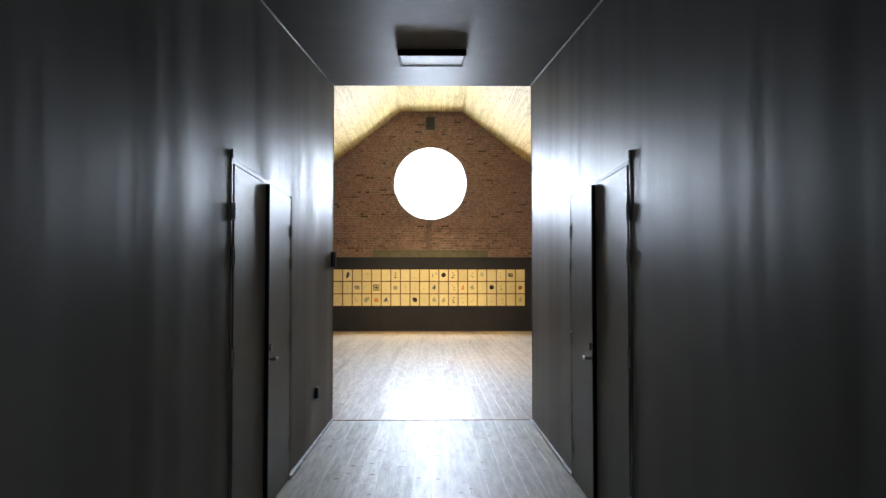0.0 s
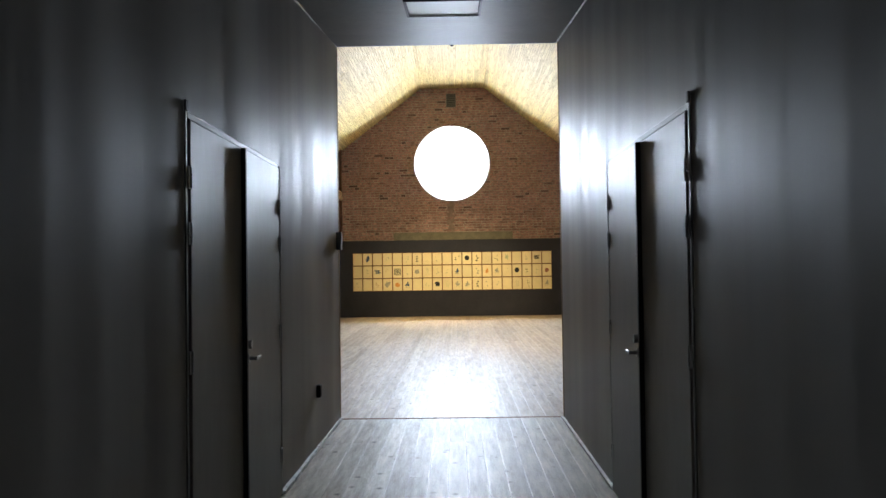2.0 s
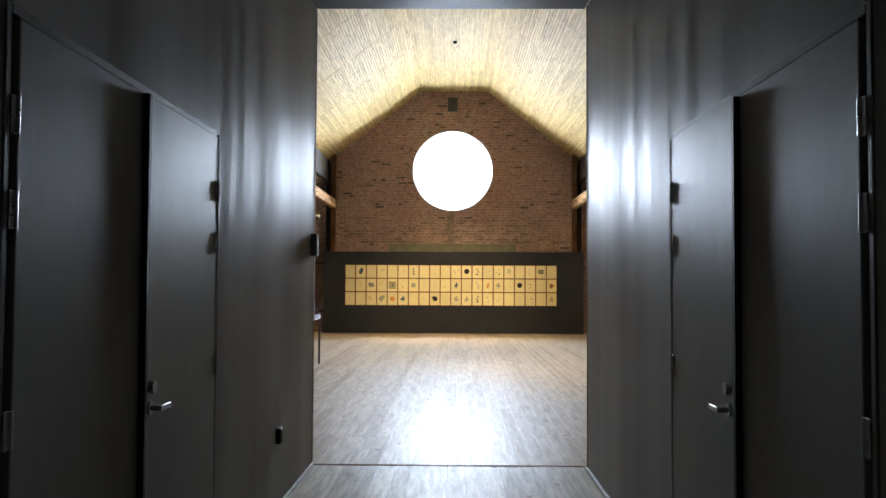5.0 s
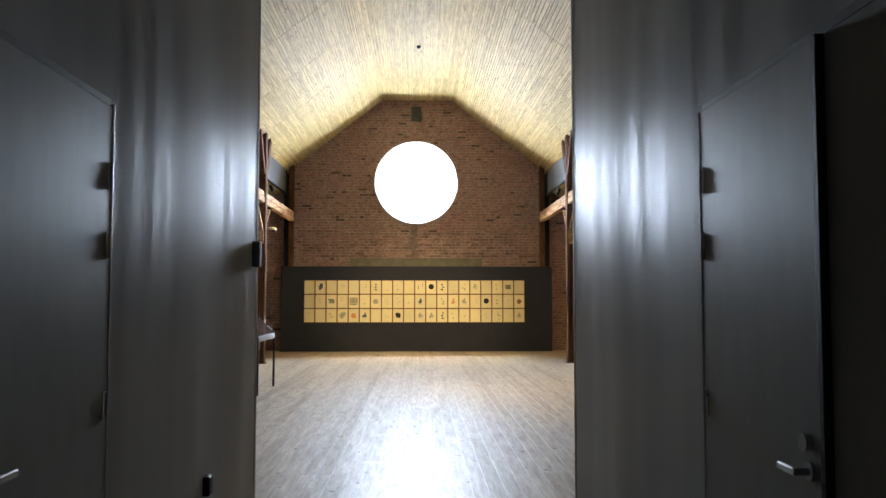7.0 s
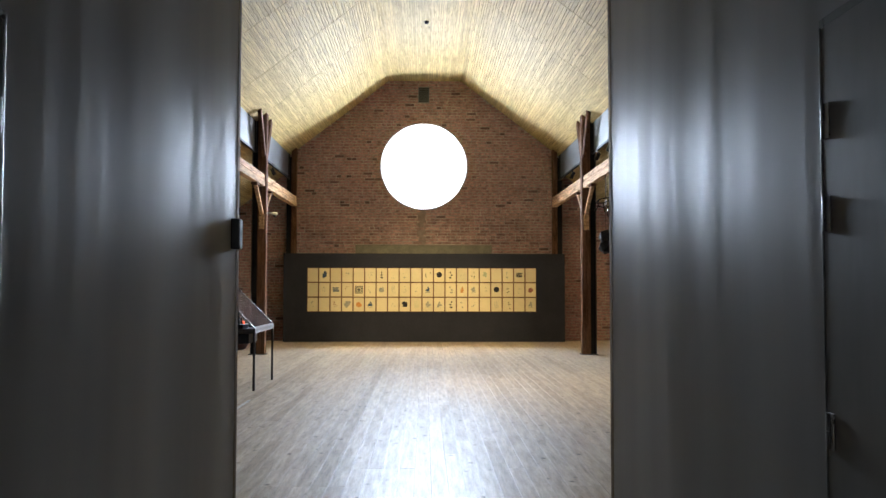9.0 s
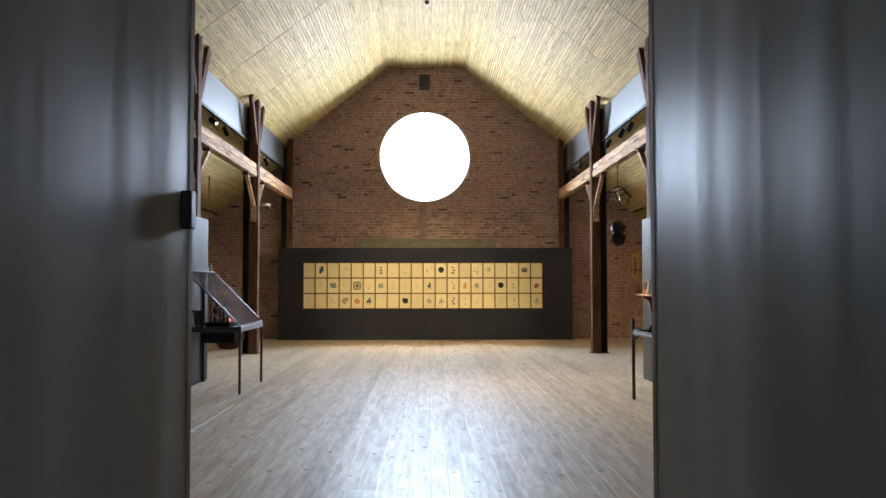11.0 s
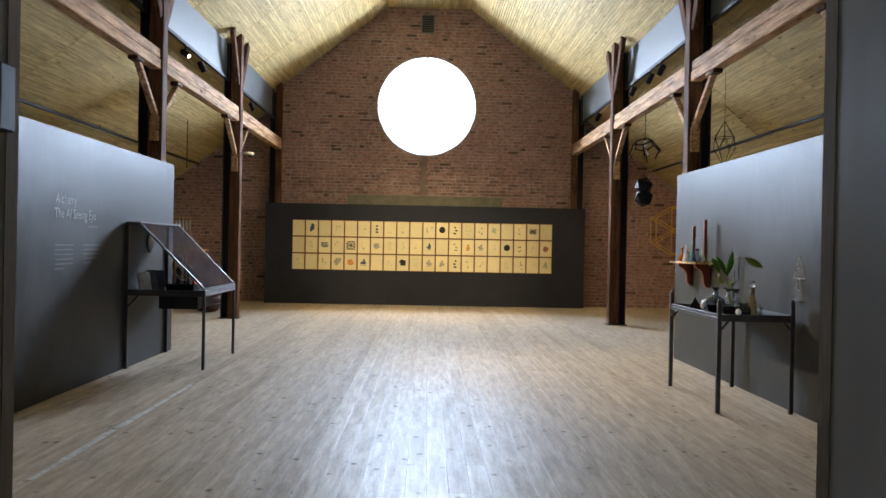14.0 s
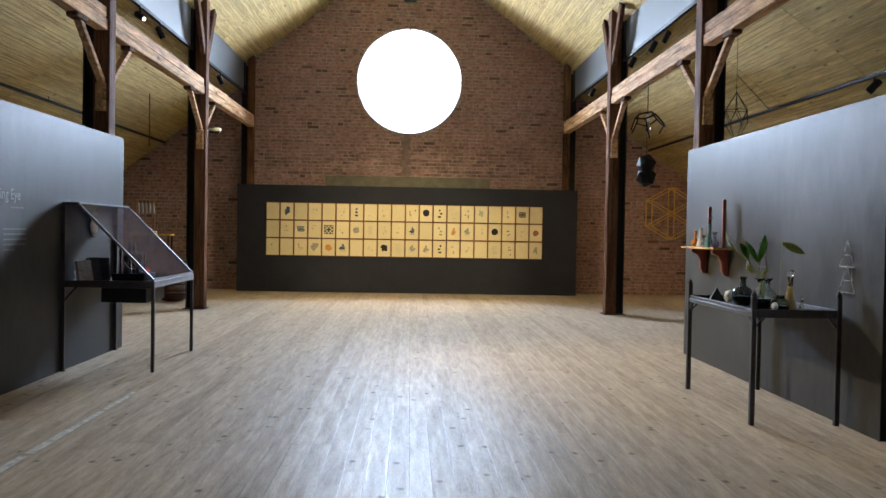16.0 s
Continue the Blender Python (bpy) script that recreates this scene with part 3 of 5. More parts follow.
def post(y, s, wood=None):
    p = thing("timber_post", "old brown timber post with black steel column behind", "post", (CX + s * (3.43 if y < 14 else 3.38), y, 0), "hall posts")
    top = nave_z(3.38) - 0.03
    a = box(*sorted((0, s * 0.18)), -0.1, 0.1, 0, top, 0.008)
    part("shaft", a, wood or M_TIMBER, p)
    st = box(*sorted((s * 0.182, s * 0.19)), -0.07, 0.07, 0, top - 0.15)
    box(*sorted((s * 0.19, s * 0.30)), -0.006, 0.006, 0, top - 0.15, 0, st)
    box(*sorted((s * 0.30, s * 0.308)), -0.07, 0.07, 0, top - 0.25, 0, st)
    part("steel_column", st, M_BLACK, p, "black steel H-column")
    part("base_plate", box(*sorted((-s * 0.03, s * 0.34)), -0.16, 0.16, 0, 0.01, 0.002), M_BLACK, p)
    for e in (-1, 1):
        part("knee_brace", bar((s * 0.085, e * 0.09, 2.98), (s * 0.085, e * 0.80, 3.53), 0.075, 0.07, bevel=0.006), M_BEAM, p)
        part("bracket_block", box(s * 0.085 - 0.06, s * 0.085 + 0.06, *sorted((e * 0.68, e * (0.96 if e < 0 else 0.86))), 3.515, 3.568, 0.01), M_TIMBER, p)
        part("head_brace", bar((s * 0.05, e * 0.10, 4.25), (s * 0.05, e * 0.62, nave_z(3.38) - 0.07), 0.07, 0.16, bevel=0.006), M_TIMBER, p)
    part("cleat", box(s * 0.085 - 0.055, s * 0.085 + 0.055, -0.155, -0.101, 2.66, 2.98, 0.006), M_BEAM, p, "paler timber cleat under the brace")
    return p


for s in (-1, 1):
    for y in POST_Y:
        post(y, s, M_BEAM if y < 14 else None)
    # half post against the gable
    w = thing("wall_post", "old brown timber post against the brick gable", "post", (CX + s * 3.38, WALL_Y - 0.16, 0), "hall posts")
    part("shaft", box(*sorted((s * 0.05, s * 0.17)), -0.1, 0.15, 0, nave_z(3.38) - 0.03, 0.008), M_TIMBER, w)
    part("steel_column", box(*sorted((s * 0.175, s * 0.30)), -0.06, 0.14, 0, 4.9), M_BLACK, w)
    part("curved_brace", prism([(-0.1, 3.55), (-0.1, 2.3), (-0.17, 2.9), (-0.26, 3.55)], *sorted((s * 0.02, s * 0.14)), axis="x", bevel=0.005), M_TIMBER, w)
    ys = (HALL_Y + 0.1, *POST_Y, WALL_Y - 0.16)
    for ya, yb in zip(ys, ys[1:]):
        be = thing("timber_beam", "long double timber beam between two posts", "beam", (CX + s * 3.47, (ya + yb) / 2, 3.57), "hall beams")
        h = (yb - ya) / 2 - 0.103
        part("lower_timber", box(-0.07, 0.07, -h, h, 0, 0.128, 0.008), M_BEAM, be)
        part("upper_timber", box(-0.06, 0.06, -h, h, 0.134, 0.265, 0.012), M_BEAM, be)
        fa = thing("steel_fascia_panel", "grey steel fascia panel hung under the roof slope", "panel", (CX + s * fascia_d, (ya + yb) / 2, 4.31), "fascia panels")
        part("sheet", box(-0.012, 0.012, -h - 0.045, h + 0.045, 0.03, nave_z(fascia_d) - 4.31 - 0.02, 0.002), M_FASCIA, fa)
        part("lighting_track", box(-0.025 - s * 0.02, 0.025 - s * 0.02, -h, h, -0.02, 0.028, 0.003), M_BLACK, fa, "black lighting track")
        for e in (-1, 1):
            part("edge_angle", box(*sorted((-s * 0.013, -s * 0.03)), *sorted((e * (h - 0.09), e * (h + 0.045))), 0.03, nave_z(fascia_d) - 4.31 - 0.03, 0.002), M_BLACK, fa)
    ra = thing("aisle_lighting_track", "black lighting track under the aisle slope", "lighting track", (CX + s * 5.36, 18.0, 3.25 if s > 0 else 3.2))
    part("rail", box(-0.018, 0.018, -8.7, 8.8, -0.02, 0.02, 0.003), M_BLACK, ra)
    for k in range(7):
        part("hanger", rod((0, -8.4 + k * 2.8, 0.018), (0, -8.4 + k * 2.8, aisle_z(5.36) - ra.location.z), 0.006), M_BLACK, ra)

# ---- exhibition panels ----
ep = thing("exhibition_wall", "free-standing dark painted wall carrying framed drawings", "partition", (CX, 26.385, 0))
part("face", box(-3.695, 3.695, 0, 0.14, 0.0, 2.31, 0.003), M_PANEL_D, ep)


def side_panel(x, s):
    p = thing("steel_partition", "free-standing raw dark steel partition with black edges", "partition", (x, 15.595, 0), "side partitions")
    part("sheet", box(*sorted((0, s * 0.006)), -2.055, 2.055, 0.0, 2.35, 0.001), M_PANEL, p)
    part("core", box(*sorted((s * 0.0065, s * 0.165)), -2.05, 2.05, 0.0, 2.345, 0.003), M_BLACK, p)


side_panel(-2.977, -1)
side_panel(3.46, 1)

# ---- lighting track heads ----
M_LENS, _, lb = nodes_of("lit_lens")
lb.inputs["Emission Color"].default_value, lb.inputs["Emission Strength"].default_value = (1, 0.85, 0.6, 1), 5.0


def track_head(at, aim, lit=False):
    """A cylinder spotlight on a short stem; at is the joint under the track."""
    h = thing("track_spotlight", "lit black track spotlight under the fascia" if lit else "black cylindrical track spotlight under its track", "spotlight", at, "track spotlights")
    part("stem", rod((0, 0, 0.14), (0, 0, -0.02), 0.012), M_BLACK, h)
    part("adapter", box(-0.02, 0.02, -0.06, 0.06, 0.11, 0.145, 0.003), M_BLACK, h)
    d = (Vector(aim) - Vector(at)).normalized()
    head = rod(-d * 0.07, d * 0.09, 0.045, seg=16)
    rod(-d * 0.085, -d * 0.07, 0.035, head, 16)
    part("head", head, M_BLACK, h)
    part("lens", rod(d * 0.09, d * 0.094, 0.024, seg=16), M_LENS if lit else M_STEEL, h)
    return h


for s, y, lit in ((1, 15.68, True), (-1, 19.45, True), (-1, 20.35, False), (1, 19.8, False), (1, 20.45, False), (-1, 24.2, False), (1, 21.6, False), (1, 24.6, False)):
    track_head((CX + s * 3.60, y, 4.165), (CX - s * 1.2, y - 3, 0.9) if lit else (CX + s * 2.2, y + 1.3, 1.0), lit)
for s, y in ((1, 17.55), (-1, 14.6), (1, 23.2)):
    track_head((CX + s * 5.36, y, 3.13 if s > 0 else 3.08), (CX + s * 3.9, y + 1.0, 1.2))
so = thing("suspension_rod", "thin brown rod hanging from the aisle ceiling", "rod", (-4.48, 23.5, 2.83))
part("rod", rod((0, 0, 0), (0, 0, aisle_z(4.7) - 2.82), 0.009), M_TIMBER, so)
part("end_knob", lathe([(0.0, -0.02), (0.014, -0.012), (0.014, 0.012), (0.0, 0.02)], seg=10), M_TIMBER, so)

# ceiling sensor, gable hatch, lintel, plaster patch
se = thing("ceiling_sensor", "small dark round sensor on the ridge boards", "sensor", (0.25, 21.7, NZ - 0.02))
part("body", lathe([(0.0, -0.06), (0.03, -0.055), (0.045, -0.03), (0.045, 0.004)], seg=16), M_BLACK, se)
ve = thing("gable_vent", "dark blue-grey louvred vent high in the brick gable", "vent", (0.185, WALL_Y, 6.42), kind="")
part("frame", box(-0.15, 0.15, -0.03, 0.0, 0, 0.42, 0.004), M_FASCIA, ve)
for k in range(7):
    part("slat", box(-0.13, 0.13, -0.045, -0.028, 0.02 + k * 0.056, 0.06 + k * 0.056, 0.002), M_PANEL, ve)
solo("lintel", box(-1.64, 2.03, WALL_Y - 0.02, WALL_Y - 0.001, 2.05, 2.56, 0.006), M_CONCRETE, "grey-green concrete lintel band over the bricked-up opening", "lintel", "structure")
bm = bmesh.new()
for k in range(13):
    w0, off = 0.1 + 0.06 * noise.noise((k * 1.7, 0, 4)), 0.06 * noise.noise((k * 0.8, 5, 1))
    box(CIRC[0] - 0.06 - w0 + off, CIRC[0] - 0.06 + w0 + off, WALL_Y - 0.009 - 0.001 * (k % 2), WALL_Y - 0.001, 2.562 + k * 0.074, 2.562 + (k + 1) * 0.074, 0, bm)
solo("plaster_patch", bm, surface("smeared_mortar", (0.19, 0.14, 0.122), 0.9, scale=8, vary=0.4, bump=0.4), "smeared grey mortar patch under the round window", "plaster", "structure")

# ---- framed drawings ----
PITCH_X, PITCH_Z, LEFT, TOP = 0.3006, 0.3863, -2.853, 1.938
INK = {
    "k": M_INK,
    "b": surface("ink_blue", (0.06, 0.09, 0.15), 0.7, scale=20, vary=0.4, bump=0),
    "g": surface("ink_grey", (0.34, 0.31, 0.25), 0.8, scale=20, vary=0.3, bump=0),
    "o": surface("ink_orange", (0.60, 0.26, 0.07), 0.8, scale=20, vary=0.3, bump=0),
    "r": surface("ink_red_brown", (0.32, 0.13, 0.09), 0.8, scale=20, vary=0.3, bump=0),
    "n": surface("ink_green", (0.42, 0.44, 0.27), 0.8, scale=20, vary=0.3, bump=0),
}
fr = bmesh.new()
for a, b2, c, d2 in ((-0.147, 0.147, -0.19, -0.177), (-0.147, 0.147, 0.177, 0.19), (-0.147, -0.135, -0.177, 0.177), (0.135, 0.147, -0.177, 0.177)):
    box(a, b2, -0.022, -0.001, c, d2, 0.002, fr)
FRAME_ME = finish(fr, "frame", M_FRAME)
PAPER_ME = finish(box(-0.135, 0.135, -0.012, -0.002, -0.177, 0.177), "paper", M_PAPER)


def dab(bm, x, z, rx, rz, seg=14, rough=0.0, seed=0.0, layer=0):
    """A flat ink blot on the sheet."""
    y = -0.0125 - 0.0004 * layer
    pts = []
    for i in range(seg):
        a = 2 * math.pi * i / seg
        k = 1 + rough * noise.noise((math.cos(a) * 1.7 + seed, math.sin(a) * 1.7, seed * 3.1))
        pts.append((x + rx * k * math.cos(a), z + rz * k * math.sin(a)))
    return prism(pts, y, y - 0.0003, bm)


def strip(bm, x, z, w, h, layer=0):
    y = -0.0125 - 0.0004 * layer
    return prism([(x - w / 2, z - h / 2), (x + w / 2, z - h / 2), (x + w / 2, z + h / 2), (x - w / 2, z + h / 2)], y, y - 0.0003, bm)


def motif(kind, rng):
    """Ink of one sheet: kind is shape letter and ink letter."""
    bm = bmesh.new()
    shape = kind[0]
    if shape == "D":
        dab(bm, 0, 0.01, 0.072, 0.074, 26)
    elif shape == "d":
        dab(bm, 0, 0.0, 0.065, 0.07, 18, 0.5, rng.random() * 9)
    elif shape == "B":
        dab(bm, 0, 0.02, 0.06, 0.075, 16, 0.9, rng.random() * 9)
    elif shape == "R":
        for k in range(4):
            strip(bm, rng.uniform(-0.01, 0.01), 0.05 - k * 0.03, 0.16 - 0.02 * (k % 2), 0.022)
    elif shape == "Q":
        for i in range(5):
            for j in range(5):
                if (i + j) % 2 or (i == 2 and j == 2):
                    strip(bm, -0.072 + i * 0.036, -0.072 + j * 0.036, 0.035, 0.035)
        for u in (-0.092, 0.092):
            strip(bm, u, 0, 0.012, 0.196), strip(bm, 0, u, 0.172, 0.012)
    elif shape == "V":
        for k in range(3):
            dab(bm, rng.uniform(-0.02, 0.03), 0.07 - k * 0.07, 0.024 + 0.008 * k, 0.02, 10, 0.4, k)
    elif shape == "P":
        for k in range(4):
            dab(bm, rng.uniform(-0.07, 0.07), rng.uniform(-0.1, 0.1), 0.014, 0.014, 8)
    elif shape == "E":
        dab(bm, 0, -0.01, 0.06, 0.04, 14, 1.0, rng.random() * 9), dab(bm, 0.01, 0.05, 0.025, 0.03, 10, 0.6, 2.0)
        strip(bm, 0, -0.07, 0.12, 0.008)
    elif shape == "L":
        for k in range(7):
            strip(bm, rng.uniform(-0.01, 0.01), 0.09 - k * 0.028, rng.uniform(0.08, 0.13), 0.0045)
    else:
        for k in range(rng.randint(2, 4)):
            dab(bm, rng.uniform(-0.05, 0.05), rng.uniform(-0.08, 0.08), rng.uniform(0.006, 0.02), rng.uniform(0.006, 0.02), 8, 0.5, k)
        strip(bm, rng.uniform(-0.03, 0.03), rng.uniform(-0.1, 0.1), rng.uniform(0.03, 0.08), 0.005)
    return bm


SHEETS = ("-- Bb -- sg -- sg Vk sg sg -- Pk Dk Vk sg Pk Bn -- sg Rk --",
          "-- sg Rb sr Qk sg dg Lg Pg sg Eb -- Vg Eo Eg sg Dk Pk sg dr",
          "sg -- sr Bg do Eb -- sg Bk Ln Eg Eg Vk sg sg -- Lg Pk -- Eg")
WORDS = {"-": "blank", "D": "solid round disc", "d": "round blot", "B": "dark painted figure", "R": "dark banded block", "Q": "black chequer square", "V": "column of dark blots",
         "P": "scattered dots", "E": "small emblem sketch", "L": "faint lines", "s": "faint small sketch"}
rng = random.Random(11)
for r, row in enumerate(SHEETS):
    for c, kind in enumerate(row.split()):
        at = (LEFT + (c + 0.5) * PITCH_X, 26.385, TOP - (r + 0.5) * PITCH_Z)
        d = thing("framed_drawing", "brown-framed yellowish sheet with " + WORDS[kind[0]] + " on dark wall", "picture", at, "grid of framed drawings")
        for nm, me in (("frame", FRAME_ME), ("paper", PAPER_ME)):
            o = new(nm, me)
            o.parent = d
        if kind != "--":
            sheet_ink = motif(kind, rng)
            sheet_ink.faces.index_update()
            parts_of("ink_mark", sheet_ink, INK[kind[1]], d)

# ---- lettering on the west partition ----
M_LETTER_DIM = surface("faint_pale_lettering", (0.1, 0.1, 0.102), 0.6, vary=0.35, scale=25, bump=0)
M_LETTER = surface("pale_lettering", (0.25, 0.25, 0.252), 0.6, vary=0.3, scale=20, bump=0)


def words(text, at, size, label):
    cu = bpy.data.curves.new("lettering", "FONT")
    cu.body, cu.size, cu.extrude = text, size, 0.0006
    tmp = new("tmp", cu)
    me = bpy.data.meshes.new_from_object(tmp.evaluated_get(bpy.context.evaluated_depsgraph_get()))
    bpy.data.objects.remove(tmp)
    glyphs = bmesh.new()
    glyphs.from_mesh(me)
    bmesh.ops.remove_doubles(glyphs, verts=glyphs.verts[:], dist=1e-5)
    glyphs.faces.index_update()
    ob = tagged(new("wall_lettering"), label, "lettering")
    parts_of("letter", glyphs, M_LETTER, ob)
    ob.matrix_world = Matrix.Translation(at) @ Matrix(((0, 0, 1, 0), (1, 0, 0, 0), (0, 1, 0, 0), (0, 0, 0, 1)))
    return ob


words("Alchemy", (-2.9755, 14.24, 1.70), 0.125, "pale vinyl title lettering on the steel partition")
words("The AI Seeing Eye", (-2.9755, 14.22, 1.57), 0.125, "pale vinyl subtitle lettering on the steel partition")
tb = thing("text_block", "two columns of tiny pale text on the steel partition", "lettering", (-2.9765, 14.24, 1.1))
rng = random.Random(4)
for y0, n in ((0.0, 6), (0.6, 5)):
    for k in range(n):
        w = 0.40 if k < n - 1 else 0.2
        part("text_line", box(0, 0.001, y0, y0 + w * rng.uniform(0.92, 1.02), 0.235 - k * 0.042 - 0.012, 0.235 - k * 0.042), M_LETTER_DIM, tb)
part("text_line", box(0, 0.0012, 0.72, 0.95, 0.40, 0.41), M_LETTER_DIM, tb)

M_RAIL = surface("worn_steel_rail", (0.12, 0.12, 0.13), 0.42, metal=0.7, scale=20, vary=0.3, bump=0.03)

# ---- glass display case against the west partition ----
dc = thing("display_case", "black steel display case with slanted glass lid on thin legs", "display case", (-2.55, 16.67, 0))
X0, X1, Y0, Y1 = -0.42, 0.42, -0.70, 0.70
for y in (Y0, Y1):
    part("leg", box(X1 - 0.015, X1 + 0.015, y - 0.015, y + 0.015, 0, 0.80, 0.003), M_STEEL, dc)
    part("back_post", box(X0 - 0.005, X0 + 0.03, y - 0.018, y + 0.018, 0, 1.55, 0.003), M_STEEL, dc)
    part("leg_brace", bar((X0 + 0.02, y, 0.66), (X0 + 0.14, y, 0.795), 0.02, 0.02), M_STEEL, dc)
    part("slant_rail", bar((X1, y, 0.865), (-0.28, y, 1.57), 0.022, 0.022), M_RAIL, dc, "worn bright steel rail")
    part("top_rail", bar((-0.28, y, 1.568), (X0, y, 1.568), 0.024, 0.024), M_STEEL, dc)
tr = box(X0, X1 + 0.016, Y0 - 0.016, Y1 + 0.016, 0.79, 0.81, 0.003)
for a, b2, c, d2 in ((X0, X1 + 0.016, Y0 - 0.016, Y0 + 0.008), (X0, X1 + 0.016, Y1 - 0.008, Y1 + 0.016), (X1 - 0.008, X1 + 0.016, Y0, Y1)):
    box(a, b2, c, d2, 0.81, 0.855, 0.003, tr)
part("tray", tr, M_STEEL, dc)
part("front_rail", bar((X1, Y0, 0.868), (X1, Y1, 0.868), 0.024, 0.022), M_RAIL, dc)
part("ridge_rail", bar((-0.28, Y0, 1.572), (-0.28, Y1, 1.572), 0.024, 0.024), M_RAIL, dc)
part("lid_glass", bar((X1 - 0.01, 0, 0.872), (-0.275, 0, 1.575), 1.372, 0.006, up=(0, 0, 1)), M_LID_GLASS, dc, "slanted glass lid, tinted blue for its reflected haze")
part("top_sheet", box(X0, -0.28, Y0, Y1, 1.575, 1.582), M_STEEL, dc)
bx = thing("equipment_box", "black box hung beneath the display case tray", "box", (-2.42, 16.35, 0.645))
part("body", box(-0.22, 0.2, -0.30, 0.30, 0, 0.135, 0.006), M_BLACK, bx)
for y in (-0.25, 0.25):
    part("hanger", box(-0.18, 0.16, y - 0.015, y + 0.015, 0.13, 0.146), M_STEEL, bx)
M_BOOK = surface("book_cloth_dark", (0.05, 0.045, 0.05), 0.7, scale=20, vary=0.4, bump=0.1)
M_PAGE = surface("book_grey_cover", (0.42, 0.39, 0.37), 0.6, scale=5, vary=0.6, bump=0.1)
for y, w, h, m, tl in ((16.10, 0.17, 0.22, M_PAGE, 14), (16.36, 0.14, 0.24, M_BOOK, 16), (16.57, 0.12, 0.23, M_BOOK, -12)):
    bk = thing("book", "grey-covered book leaning upright in the case" if m is M_PAGE else "dark book leaning upright in the case", "book", (-2.80, y, 0.812), "books in the case", turn=-38 + tl)
    tilt = pose(0, 0, 0.004, 0, -12, 0)
    part("cover", box(-0.018, -0.014, -w / 2, w / 2, 0, h, 0.001, None, tilt), m, bk)
    part("pages", box(-0.0135, 0.0135, -w / 2 + 0.004, w / 2 - 0.004, 0.003, h - 0.003, 0, None, tilt), surface("page_edge", (0.5, 0.45, 0.36), 0.8), bk)
    part("cover", box(0.014, 0.018, -w / 2, w / 2, 0, h, 0.001, None, tilt), m, bk)
ds = thing("wall_plate", "beige round dish with dark rim on the partition", "dish", (-2.962, 16.73, 1.36))
part("dish", lathe([(0.0, 0.0), (0.07, 0.0), (0.085, 0.012), (0.085, 0.026), (0.06, 0.034), (0.0, 0.038)], m=pose(-0.014, 0, 0, 0, 90, 0)), surface("dish_beige", (0.4, 0.32, 0.24), 0.6, scale=12, vary=0.3), ds)
part("rim", lathe([(0.084, 0.004), (0.115, 0.004), (0.118, 0.012), (0.112, 0.018), (0.086, 0.018), (0.084, 0.004)], m=pose(-0.014, 0, 0, 0, 90, 0), caps=False), M_BLACK, ds, "broad black rim")
ap = thing("brass_apparatus", "small dark mechanical apparatus with brass rings and red glow", "apparatus", (-2.6, 16.88, 0.812))
part("base", box(-0.16, 0.16, -0.2, 0.2, 0, 0.07, 0.006), M_BLACK, ap)
for k, (x, y, r, h) in enumerate(((-0.06, -0.05, 0.05, 0.20), (0.04, 0.06, 0.04, 0.22), (-0.08, 0.11, 0.03, 0.34), (0.07, -0.09, 0.03, 0.14), (-0.1, -0.12, 0.022, 0.27), (0.0, 0.0, 0.03, 0.32), (0.1, 0.02, 0.02, 0.2))):
    part("column", lathe([(r, 0.07), (r * 0.7, 0.08), (r * 0.35, 0.07 + h * 0.5), (r * 0.7, 0.07 + h * 0.8), (r * 0.3, 0.07 + h)], seg=14, m=pose(x, y, 0)), M_STEEL, ap)
M_BRASS = surface("aged_brass", (0.45, 0.28, 0.09), 0.35, metal=1.0, scale=15, vary=0.3, bump=0.03)
for k in range(3):
    rg = bmesh.new()
    for i in range(24):
        a0, a1 = 2 * math.pi * i / 24, 2 * math.pi * (i + 1) / 24
        R = 0.09 - 0.02 * k
        rod((R * math.cos(a0), R * math.sin(a0), 0), (R * math.cos(a1), R * math.sin(a1), 0), 0.005, rg, 6)
    bmesh.ops.transform(rg, matrix=pose(0.02, -0.06, 0.2, 70 + 35 * k, 25 * k, 0), verts=rg.verts[:])
    part("ring", rg, M_BRASS if k else M_CHROME, ap, "polished ring")
M_RED, _, rb = nodes_of("red_indicator")
rb.inputs["Base Color"].default_value = (0.4, 0.02, 0.01, 1)
rb.inputs["Emission Color"].default_value, rb.inputs["Emission Strength"].default_value = (1.0, 0.1, 0.02, 1), 1.6
part("indicator", lathe([(0.02, 0.07), (0.025, 0.09), (0.012, 0.11)], seg=12, m=pose(0.1, 0.1, 0)), M_RED, ap, "small red glowing lamp")

# ---- steel table with flasks at the east partition ----
st = thing("steel_table", "black steel frame table with raised corner posts", "table", (3.08, 14.70, 0))
TX, TY = 0.315, 0.70
for sx in (-1, 1):
    for sy in (-1, 1):
        lg = part("leg", box(sx * TX - 0.018, sx * TX + 0.018, sy * TY - 0.018, sy * TY + 0.018, 0, 0.94, 0.004), M_STEEL, st)
        part("finial", lathe([(0.018, 0.94), (0.022, 0.95), (0.012, 0.97), (0.0, 0.985)], seg=10, m=pose(sx * TX, sy * TY, 0)), M_STEEL, lg)
        part("corner_brace", bar((sx * TX, sy * (TY - 0.018), 0.72), (sx * TX, sy * (TY - 0.075), 0.785), 0.02, 0.02), M_STEEL, st)
        part("corner_brace", bar((sx * (TX - 0.018), sy * TY, 0.72), (sx * (TX - 0.075), sy * TY, 0.785), 0.02, 0.02, up=(0, 1, 0)), M_STEEL, st)
for sy in (-1, 1):
    part("rail", box(-TX + 0.018, TX - 0.018, sy * TY - 0.014, sy * TY + 0.014, 0.785, 0.845, 0.003), M_STEEL, st)
